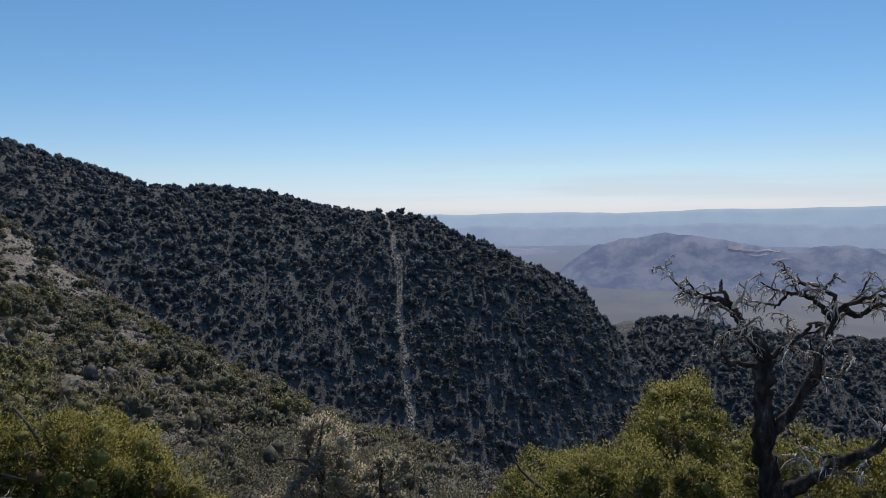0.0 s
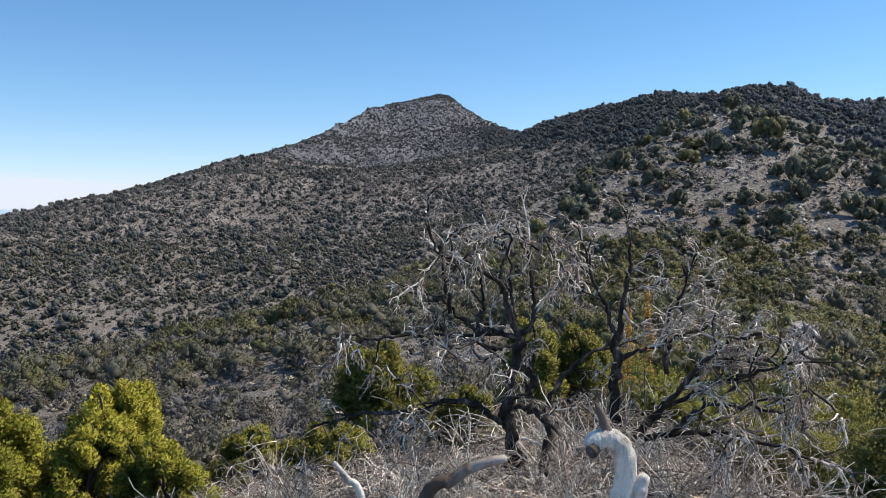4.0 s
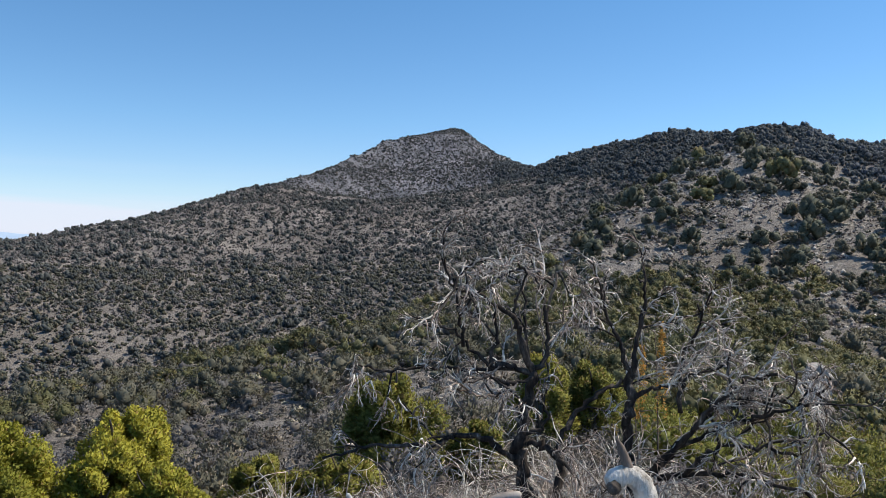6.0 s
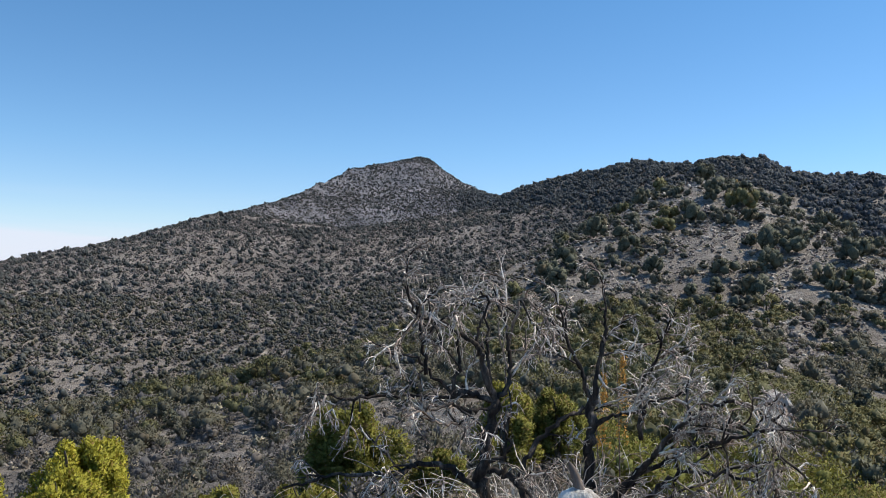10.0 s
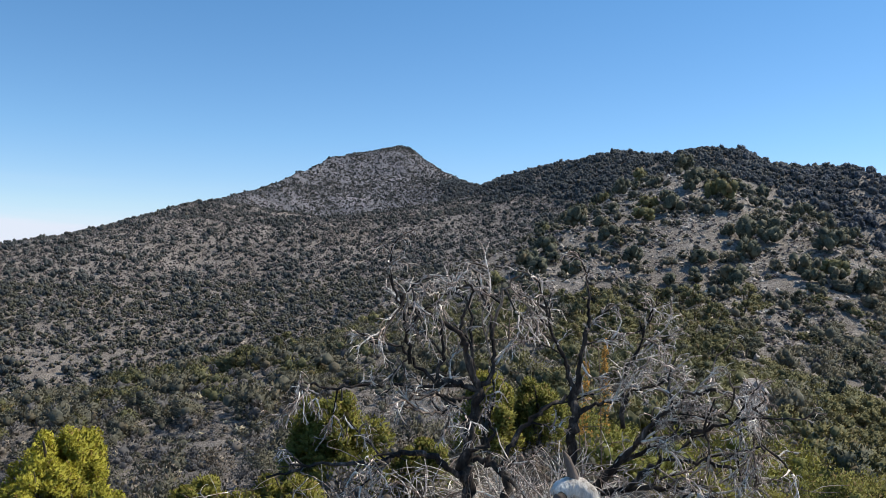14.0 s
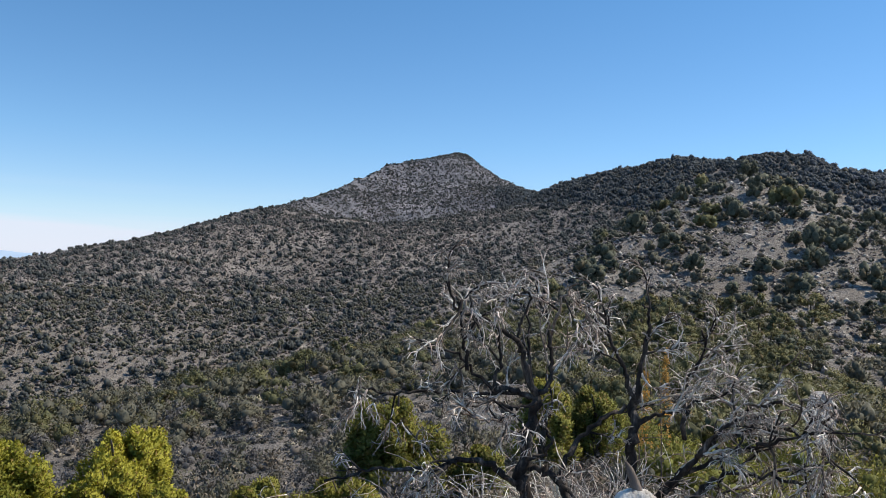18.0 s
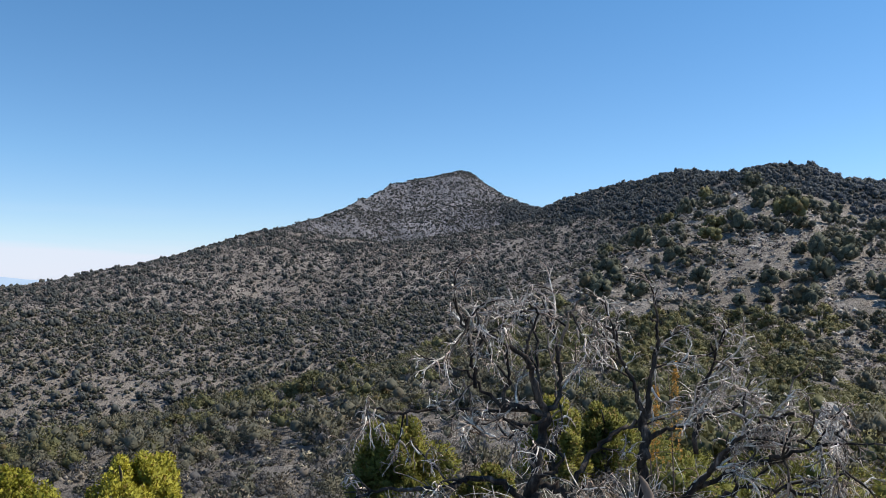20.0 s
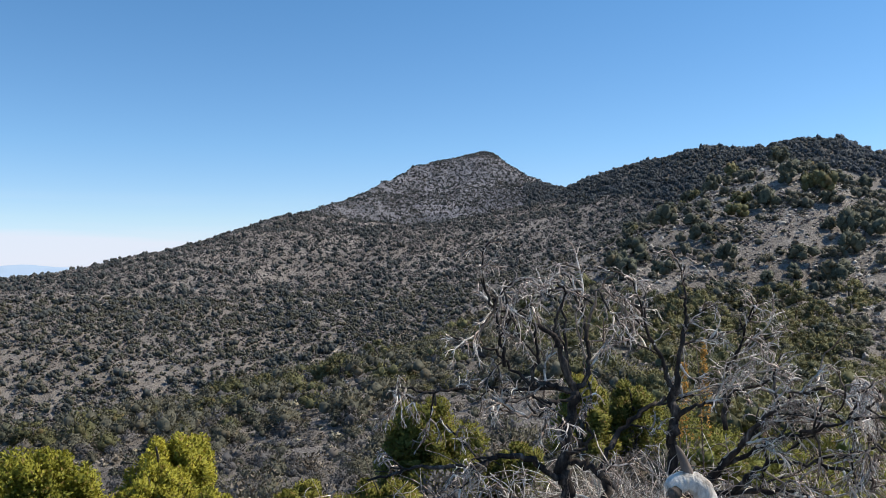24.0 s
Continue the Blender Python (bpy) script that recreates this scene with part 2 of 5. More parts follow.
def desert_material():
    m, n, l, b = material("hazed_desert_plain", 1.0, 0.0)
    pos = n.new("ShaderNodeNewGeometry").outputs["Position"]
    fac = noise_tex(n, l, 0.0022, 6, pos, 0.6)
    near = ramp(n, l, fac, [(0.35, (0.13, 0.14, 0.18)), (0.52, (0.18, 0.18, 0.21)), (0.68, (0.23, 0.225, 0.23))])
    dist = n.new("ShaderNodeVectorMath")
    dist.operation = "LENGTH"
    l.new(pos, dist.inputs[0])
    # distance haze put into the colour: the plain turns pale blue farther out
    haze_part = n.new("ShaderNodeMapRange")
    haze_part.inputs[1].default_value, haze_part.inputs[2].default_value = 2200, 4600
    l.new(dist.outputs["Value"], haze_part.inputs[0])
    l.new(mix(n, l, haze_part.outputs[0], near, (0.27, 0.33, 0.44)), b.inputs["Base Color"])
    return m


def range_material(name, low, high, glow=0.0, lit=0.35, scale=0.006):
    """Distant land with the air's haze painted in: bluish colour that glows, a little sunlight."""
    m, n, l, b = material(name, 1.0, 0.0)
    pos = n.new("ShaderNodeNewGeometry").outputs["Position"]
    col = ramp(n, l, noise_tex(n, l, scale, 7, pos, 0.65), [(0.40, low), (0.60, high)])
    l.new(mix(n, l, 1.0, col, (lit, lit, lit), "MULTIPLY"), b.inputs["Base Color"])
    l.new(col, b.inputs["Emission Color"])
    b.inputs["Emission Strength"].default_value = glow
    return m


DESERT = desert_material()


def duff_material():
    m, n, l, b = material("woodland_floor", 0.95, 0.1)
    pos = n.new("ShaderNodeNewGeometry").outputs["Position"]
    # dark floor; its upper stops are blued to carry the ridge's haze
    col = ramp(n, l, noise_tex(n, l, 0.3, 6, pos, 0.7), [(0.4, (0.085, 0.082, 0.076)), (0.55, (0.12, 0.121, 0.124)), (0.68, (0.20, 0.20, 0.202))])
    l.new(col, b.inputs["Base Color"])
    bump(n, l, b, noise_tex(n, l, 1.8, 6, pos, 0.7), 1.0, 0.5)
    return m


DUFF = duff_material()


def summit_material():
    m, n, l, b = material("hazed_summit_slope", 0.95, 0.1)
    pos = n.new("ShaderNodeNewGeometry").outputs["Position"]
    # blue-grey of the distance haze is put into the summit's ground colour
    col = ramp(n, l, noise_tex(n, l, 0.03, 6, pos, 0.65), [(0.36, (0.16, 0.16, 0.175)), (0.52, (0.235, 0.23, 0.245)), (0.66, (0.32, 0.31, 0.318))])
    speck = ramp(n, l, noise_tex(n, l, 0.8, 5, pos, 0.75), [(0.38, (0.5, 0.5, 0.5)), (0.5, (0.95, 0.95, 0.95)), (0.62, (1.3, 1.28, 1.25))])
    l.new(mix(n, l, 0.8, col, speck, "MULTIPLY"), b.inputs["Base Color"])
    bump(n, l, b, noise_tex(n, l, 0.9, 6, pos, 0.7), 1.0, 1.2)
    return m


SUMMIT = summit_material()
# blue tones and glow carry the haze in front of hill, range and diggings
BUTTE = range_material("far_butte_haze", (0.18, 0.225, 0.36), (0.29, 0.325, 0.45), 0.5, 0.55, 0.012)
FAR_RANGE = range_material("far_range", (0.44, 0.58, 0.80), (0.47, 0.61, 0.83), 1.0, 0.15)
MINE = range_material("hazed_diggings", (0.42, 0.40, 0.48), (0.56, 0.53, 0.58), 0.35, 0.6)


# ================= mesh helpers =================
def mesh_from(name, verts, tris=None, quads=None, smooth=False, normals=None):
    """One mesh from arrays of corners, triangles and quads."""
    me = bpy.data.meshes.new(name)
    verts = np.asarray(verts, dtype=np.float32).reshape(-1, 3)
    parts = []
    if tris is not None and len(tris):
        parts.append(np.asarray(tris, dtype=np.int32).reshape(-1, 3))
    if quads is not None and len(quads):
        parts.append(np.asarray(quads, dtype=np.int32).reshape(-1, 4))
    me.vertices.add(len(verts))
    me.vertices.foreach_set("co", verts.ravel())
    loops = np.concatenate([p.ravel() for p in parts])
    counts = np.concatenate([np.full(len(p), p.shape[1], dtype=np.int32) for p in parts])
    me.loops.add(len(loops))
    me.loops.foreach_set("vertex_index", loops)
    me.polygons.add(len(counts))
    starts = np.concatenate([[0], np.cumsum(counts)[:-1]]).astype(np.int32)
    me.polygons.foreach_set("loop_start", starts)
    if smooth:
        me.polygons.foreach_set("use_smooth", np.ones(len(counts), dtype=bool))
    if normals is not None:
        at = me.attributes.new("custom_normal", "FLOAT_VECTOR", "POINT")
        at.data.foreach_set("vector", np.asarray(normals, dtype=np.float32).ravel())
    me.update()
    return me


def thing(name, me, mat, parent=None, label="", category="", group="", kind=""):
    if mat is not None and not len(me.materials):
        me.materials.append(mat)
    ob = new(name, me)
    if parent is not None:
        ob.parent = parent
    return tagged(ob, label, category, group, kind)


def tube(path, r0, r1, sides=6, wobble=0.0, rng=None, power=1.0):
    """Corners, triangles and quads of a tapered, closed branch along a path."""
    p = np.asarray(path, dtype=float)
    n = len(p)
    d = np.gradient(p, axis=0)
    d /= np.linalg.norm(d, axis=1)[:, None] + 1e-9
    ref = np.array([0.31, 0.83, 0.47])
    u = np.cross(d, ref)
    u /= np.linalg.norm(u, axis=1)[:, None] + 1e-9
    v = np.cross(d, u)
    s = np.linspace(0, 1, n) ** power
    r = r0 + (r1 - r0) * s
    if wobble and rng is not None:
        r = r * (1 + wobble * (rng.random(n) - 0.5))
    a = np.linspace(0, 2 * np.pi, sides, endpoint=False)
    ring = p[:, None] + r[:, None, None] * (np.cos(a)[None, :, None] * u[:, None] + np.sin(a)[None, :, None] * v[:, None])
    if wobble and rng is not None and sides > 4:
        ring += (rng.random(ring.shape) - 0.5) * r[:, None, None] * wobble
    verts = ring.reshape(-1, 3)
    i = np.arange(n - 1)[:, None] * sides
    k = np.arange(sides)[None]
    k2 = (k + 1) % sides
    quads = np.stack([i + k, i + k2, i + sides + k2, i + sides + k], -1).reshape(-1, 4)
    tip = len(verts)
    verts = np.vstack([verts, p[-1] + d[-1] * r[-1], p[0]])
    e = (n - 1) * sides
    k, k2 = k[0], k2[0]
    tris = np.concatenate([np.stack([e + k, e + k2, np.full(sides, tip)], 1), np.stack([k2, k, np.full(sides, tip + 1)], 1)])
    return verts, tris, quads


class Pile:
    """Collects pieces into one mesh."""

    def __init__(self):
        self.v, self.t, self.q, self.n = [], [], [], 0

    def add(self, piece):
        v, t, q = piece
        self.v.append(v)
        if t is not None and len(t):
            self.t.append(t + self.n)
        if q is not None and len(q):
            self.q.append(q + self.n)
        self.n += len(v)

    def mesh(self, name, smooth=False):
        return mesh_from(name, np.vstack(self.v), np.vstack(self.t) if self.t else None, np.vstack(self.q) if self.q else None, smooth)


def smooth_path(points, per=4):
    """A Catmull-Rom curve through a few points."""
    p = np.asarray(points, dtype=float)
    p = np.vstack([2 * p[0] - p[1], p, 2 * p[-1] - p[-2]])
    out = []
    for i in range(1, len(p) - 2):
        for s in np.linspace(0, 1, per, endpoint=False):
            out.append(0.5 * ((2 * p[i]) + (-p[i - 1] + p[i + 1]) * s + (2 * p[i - 1] - 5 * p[i] + 4 * p[i + 1] - p[i + 2]) * s ** 2
                              + (-p[i - 1] + 3 * p[i] - 3 * p[i + 1] + p[i + 2]) * s ** 3))
    out.append(p[-2])
    return np.array(out)


def wander(rng, start, way, length, steps, curl, droop=0.0, hold=0.6):
    """A crooked path that starts along a way."""
    p, d = np.array(start, float), np.array(way, float)
    d /= np.linalg.norm(d) + 1e-9
    bend = rng.normal(0, 1, 3) * curl
    out = [p.copy()]
    for _ in range(steps):
        bend = hold * bend + rng.normal(0, 1, 3) * curl * 0.6
        d = d + bend
        d[2] += droop
        d /= np.linalg.norm(d) + 1e-9
        p = p + d * length / steps
        out.append(p.copy())
    return np.array(out)


def lattice(seed):
    return np.random.default_rng(seed).random((256, 256))


LATTICE = lattice(5)


def value_noise(x, y):
    xi, yi = np.floor(x).astype(int), np.floor(y).astype(int)
    fx, fy = x - xi, y - yi
    fx, fy = fx * fx * (3 - 2 * fx), fy * fy * (3 - 2 * fy)
    g = lambda a, b: LATTICE[(xi + a) & 255, (yi + b) & 255]
    return (g(0, 0) * (1 - fx) + g(1, 0) * fx) * (1 - fy) + (g(0, 1) * (1 - fx) + g(1, 1) * fx) * fy


def fractal(x, y, octaves=5, gain=0.5):
    total, amp = 0, 1
    for k in range(octaves):
        total = total + amp * (value_noise(x * 2 ** k + 17 * k, y * 2 ** k + 31 * k) - 0.5)
        amp *= gain
    return total


# ================= the land =================
def P(az, el, r, lift=0.0):
    """A place by bearing, elevation angle and distance from the lookout."""
    a = radians(az)
    return (math.sin(a) * r, math.cos(a) * r, math.tan(radians(el)) * r - lift)


def Z(az, r, z):
    a = radians(az)
    return (math.sin(a) * r, math.cos(a) * r, z)


LINES = []
# skyline crest: west shoulder, summit, saddle, wooded hump, east ridge
LINES.append([P(-48, -2.5, 300, 2), P(-40, -1.9, 320, 2), P(-32.2, -1.0, 340, 2), P(-27.3, -0.2, 365, 2), P(-24.2, 0.23, 385, 2),
              P(-20.9, 1.45, 410, 2), P(-18.2, 1.97, 440, 2), P(-15.5, 2.80, 480, 1), P(-12.8, 3.51, 530, 1), P(-9.5, 4.48, 590, 0)])
LINES.append([P(-9.5, 4.48, 590, 0), P(-7.1, 5.76, 640, 0), P(-5.2, 6.71, 680, 0), P(-2.6, 7.09, 720, 0), P(0.1, 7.64, 750, 0), P(1.3, 7.38, 745, 0),
              P(2.3, 6.27, 730, 0), P(4.4, 5.66, 680, 0), P(6.2, 4.56, 620, 0)])
LINES.append([P(6.2, 4.56, 620, 0), P(8, 4.98, 560, 0), P(10, 6.05, 510, 0), P(11.9, 6.63, 475, 0), P(14.2, 7.19, 440, 0), P(16.2, 7.63, 420, 0),
              P(19.3, 6.88, 400, 0), P(21, 7.93, 395, 0), P(22.4, 8.06, 390, 0), P(24.4, 7.49, 385, 0), P(27.1, 5.56, 378, 0), P(30.7, 6.23, 370, 0)])
LINES.append([P(30.7, 6.23, 370, 3), P(33.2, 5.37, 366, 1), P(34.9, 4.26, 363, 1), P(37.2, 3.50, 360, 1), P(41.4, 2.36, 360, 1), P(44.2, 0.45, 360, 1),
              P(46.7, 1.90, 360, 1), P(51, 1.31, 358, 1), P(54.8, 0.13, 354, 1), P(58.3, -0.57, 350, 3), P(62.4, -0.26, 342, 3)])
LINES.append([P(62.4, -0.26, 342, 1.5), P(64, -2.04, 340, 1.5), P(66.9, -2.87, 335, 1.5), P(69.4, -4.06, 331, 1.5), P(71.8, -4.82, 327, 1.5), P(73.4, -5.93, 324, 1.5),
              P(74.6, -7.40, 321, 1.5), P(75.4, -8.25, 318, 1.5), P(76.6, -9.60, 316, 1.5), P(80, -13.92, 312, 1.5)])
LINES.append([P(74.5, -8.81, 470, 3), P(76.6, -7.70, 460, 3), P(80.1, -7.52, 450, 3), P(82.3, -7.7, 445, 3), P(85.6, -8.3, 440, 3), P(92.9, -8.4, 430, 3), P(100, -8.8, 430, 3), P(112, -9, 430, 3)])
for crest, back, drop in ((LINES[0], 60, 14), (LINES[1], 80, 42), (LINES[2], 70, 30), (LINES[3], 60, 30), (LINES[4], 45, 38)):
    LINES.append([(x * (1 + back / math.hypot(x, y)), y * (1 + back / math.hypot(x, y)), z - drop) for x, y, z in crest])
LINES.append([Z(5.5, 780, 10), Z(8, 720, 2), Z(11, 640, 5), Z(14, 580, 5)])
LINES.append([Z(72, 395, -78), Z(76, 392, -82), Z(80, 380, -88), Z(86, 360, -92), Z(95, 350, -96)])
# canyon bottom below the east ridge
LINES.append([Z(29, 285, 8), Z(33, 245, -16), Z(40, 215, -42), Z(50, 195, -66), Z(60, 190, -84), Z(72, 205, -102), Z(85, 235, -122), Z(100, 270, -140)])
# near shoulder of the western hillside, and the dip behind it below the summit
LINES.append([P(-12.6, 3.4, 470, 1), P(-10.5, 2.8, 455, 1), P(-7, 2.5, 440, 1), P(-4, 2.5, 435, 1), P(-0.2, 3.1, 440, 1), P(3, 3.8, 465, 1), P(5.5, 4.6, 530, 1)])
LINES.append([P(-9.5, 2.4, 525), P(-7, 1.9, 530), P(-4, 2.0, 535), P(0, 2.7, 545), P(3, 3.5, 560)])
LINES.append([P(-7, 4.4, 615), P(-4, 5.2, 650), P(-0.5, 6.0, 670), P(2.5, 5.2, 660)])
# lower slopes above the hollow
LINES.append([P(-30, -4.5, 225), P(-20, -3.6, 250), P(-10, -1.8, 300), P(-3, -0.4, 310), P(3, 0.6, 320), P(8, 2.0, 330), P(12, 4.0, 350), P(15.5, 5.3, 350), P(19, 5.6, 345)])
LINES.append([P(6.5, 3.6, 450), P(8.5, 4.4, 430), P(10.5, 5.3, 420), P(13, 6.2, 400)])
# spur: from the wooded hump over the rocky hill down to the lookout
LINES.append([P(22.4, 8, 390, 3), Z(22.6, 320, 33), Z(22, 250, 20), P(21.1, 6.6, 190, 0.2), P(21.8, 5.2, 172, 0.6), P(22.8, 3.0, 150, 1), P(23.5, 0.3, 130, 1)])
LINES.append([P(23.5, 0.3, 130, 1), P(24, -2.5, 110, 1), P(24.8, -5.5, 80, 1), P(25.3, -8.3, 54, 0.5), P(23, -11, 34, 0.5), P(18, -14.5, 20, 0.3), Z(11, 11, -3.7), Z(8, 7.5, -2.9), Z(5, 4, -2.15), Z(0, 1.5, -1.75)])
# the spur's east brink
LINES.append([P(23, 5.5, 185, 1.5), P(32.3, 1.2, 150, 1.5), P(37.4, -3.1, 125, 1.5), P(40.9, -6.8, 105, 1.5), P(45.8, -9.9, 85, 1.5), P(50.2, -12.6, 65, 1.2),
              P(54.1, -14.9, 50, 1), P(59.8, -17.2, 36, 1), P(65.2, -20.6, 27, 0.8), P(75, -24, 19, 0.5), P(90, -26, 14, 0.3), P(105, -26, 13, 0.3)])
# the spur's west brink
LINES.append([P(20, 6.2, 180, 1.5), P(18.6, 5.6, 175, 1.5), P(15.7, 4.4, 172, 1.5), P(13, 2.9, 170, 1.5), P(10.7, 2.1, 165, 1.5), P(5.9, -0.5, 150, 1.5), P(-0.2, -4.1, 125, 1.5),
              P(-6.3, -6.9, 105, 1.2), P(-14.4, -9.1, 85, 1.2), P(-20.1, -9.7, 78, 1.2), P(-25.6, -10.4, 70, 1.2), P(-32.2, -11, 64, 1.2), P(-42, -12, 60, 1)])
# hollow between the spur and the western hillside
LINES.append([Z(-45, 125, -38), Z(-32, 130, -36), Z(-20, 145, -32), Z(-10, 160, -26), Z(0, 182, -16), Z(6, 215, -5), Z(11, 255, 6), Z(15, 300, 22)])
# ground round the lookout
LINES.append([Z(-45, 6, -3.2), Z(-20, 6, -2.9), Z(30, 6, -3.0), Z(60, 6, -3.4), Z(90, 6, -3.7), Z(120, 6, -3.4)])
LINES.append([Z(-45, 13, -5.6), Z(-30, 13, -5.2), Z(-15, 13, -4.7), Z(0, 13, -4.4), Z(32, 14, -5.6), Z(50, 14, -6.6), Z(70, 12, -5.9)])
LINES.append([Z(-45, 30, -9), Z(-28, 32, -9.2), Z(-12, 34, -8.8), Z(2, 36, -8.2), Z(12, 36, -7.4), Z(37, 33, -9.5)])
LINES.append([Z(150, 5, -2.2), Z(210, 5, -1.9), Z(270, 5, -2.2), Z(180, 20, -3.2), Z(240, 25, -5), Z(300, 25, -7)])
LINES.append([Z(150, 80, -24), Z(180, 90, -12), Z(210, 90, -15), Z(240, 90, -28), Z(280, 120, -40)])
LINES.append([Z(130, 250, -120), Z(160, 260, -90), Z(190, 280, -60), Z(220, 280, -75), Z(250, 280, -100), Z(290, 300, -90)])
# backs of the ridges and the foot of the mountains
LINES.append([Z(-55, 560, -140), Z(-35, 620, -110), Z(-20, 720, -70), Z(-8, 900, -30), Z(0, 1000, -20), Z(8, 900, -40), Z(20, 620, -30), Z(35, 560, -50), Z(50, 520, -80), Z(65, 500, -110), Z(72, 520, -140)])
LINES.append([Z(78, 620, -165), Z(90, 600, -165), Z(105, 560, -170), Z(125, 560, -190), Z(150, 600, -190), Z(180, 650, -180), Z(210, 650, -190), Z(240, 650, -200), Z(270, 650, -210)])
LINES.append([Z(a, 1250, -300) for a in range(0, 360, 30)])
LINES.append([Z(a, 1450, -335) for a in range(15, 360, 30)])


def dense(line):
    out = []
    for a, b in zip(line[:-1], line[1:]):
        a, b = np.array(a), np.array(b)
        r = 0.5 * (np.hypot(*a[:2]) + np.hypot(*b[:2]))
        n = max(1, int(np.hypot(*(b - a)[:2]) / max(1.5, 0.028 * r)))
        n = min(n, 10)
        for k in range(n):
            out.append(a + (b - a) * k / n)
    out.append(np.array(line[-1]))
    return out


def survey():
    pts = [p for line in LINES for p in dense(line)]
    keep = []
    for p in pts:
        if all((p[0] - q[0]) ** 2 + (p[1] - q[1]) ** 2 > (0.010 * math.hypot(p[0], p[1]) + 0.25) ** 2 for q in keep):
            keep.append(p)
    return np.array(keep)


MARKS = survey()


def fit_land(pts, soft=0.15):
    d = np.hypot(pts[:, None, 0] - pts[None, :, 0], pts[:, None, 1] - pts[None, :, 1])
    n = len(pts)
    poly = np.c_[np.ones(n), pts[:, :2] / 1000]
    a = np.zeros((n + 3, n + 3))
    a[:n, :n] = -d + np.eye(n) * soft
    a[:n, n:], a[n:, :n] = poly, poly.T
    return np.linalg.solve(a, np.r_[pts[:, 2], 0, 0, 0])


WEIGHTS = fit_land(MARKS)


def land_raw(x, y):
    n = len(MARKS)
    out = np.empty(x.size)
    xf, yf = x.ravel(), y.ravel()
    for s in range(0, xf.size, 20000):
        xs, ys = xf[s:s + 20000], yf[s:s + 20000]
        d = np.sqrt((xs[:, None] - MARKS[None, :, 0]) ** 2 + (ys[:, None] - MARKS[None, :, 1]) ** 2)
        out[s:s + 20000] = -d @ WEIGHTS[:n] + WEIGHTS[n] + (WEIGHTS[n + 1] * xs + WEIGHTS[n + 2] * ys) / 1000
    return out.reshape(x.shape)


AZ = np.radians(np.concatenate([np.arange(-50, 112, 0.42), np.arange(112, 310, 2.2)]))
RAD = np.concatenate([[0.02], np.geomspace(0.6, 1000, 250), np.linspace(1030, 1400, 8)])
FAR_RAD = np.linspace(1500, 4800, 40)


def build_land():
    a, r = np.meshgrid(AZ, RAD, indexing="ij")
    x, y = np.sin(a) * r, np.cos(a) * r
    z = land_raw(x, y)
    rough = np.clip(r / 60, 0.02, 1) * 2.2 * fractal(x / 38 + 40, y / 38 + 40, 5, 0.5)
    rills = np.clip((r - 120) / 150, 0, 1) * 3.0 * (np.abs(fractal(x / 30 + 90, y / 30 + 12, 3)) - 0.2)
    bumps = np.clip(r / 8, 0.1, 1) * 0.5 * fractal(x / 2.2, y / 2.2, 3)
    ribs = np.clip((r - 45) / 50, 0, 1) * np.clip((250 - r) / 60, 0, 1) * 2.4 * (0.22 - np.abs(fractal(x / 17 + 33, y / 17 + 71, 4, 0.55)))
    return x, y, z + rough + rills + bumps + ribs


LX, LY, LZ = build_land()


def ground_z(x, y):
    """Height of the land at places within the mountains."""
    x, y = np.asarray(x, float), np.asarray(y, float)
    az = np.arctan2(x, y)
    az = np.where(az < AZ[0], az + 2 * np.pi, az)
    r = np.clip(np.hypot(x, y), RAD[0], RAD[-2])
    i = np.clip(np.searchsorted(AZ, az) - 1, 0, len(AZ) - 2)
    j = np.clip(np.searchsorted(RAD, r) - 1, 0, len(RAD) - 2)
    fa = np.clip((az - AZ[i]) / (AZ[i + 1] - AZ[i]), 0, 1)
    fr = (r - RAD[j]) / (RAD[j + 1] - RAD[j])
    return (LZ[i, j] * (1 - fa) + LZ[i + 1, j] * fa) * (1 - fr) + (LZ[i, j + 1] * (1 - fa) + LZ[i + 1, j + 1] * fa) * fr


def plain_height(x, y):
    r = np.hypot(x, y)
    base = np.interp(r, [1400, 1900, 2400, 4800], [-335, -338, -330, -150])
    return base + 8 * fractal(x / 300, y / 300, 4)


# the side of the spur, the western hillside and the east ridge as plan regions
CREST_AZ = [-48, -32, -18, -9.5, 0, 6.2, 11.9, 16, 22, 31, 44, 58, 66, 75, 78, 112]
CREST_R = [300, 340, 440, 590, 750, 620, 475, 420, 390, 370, 360, 350, 336, 330, 470, 450]
HOLLOW_AZ = [-45, -20, 0, 11, 15, 22, 29, 33, 40, 50, 60, 72, 100]
HOLLOW_R = [125, 145, 182, 255, 300, 330, 285, 245, 215, 195, 190, 205, 270]


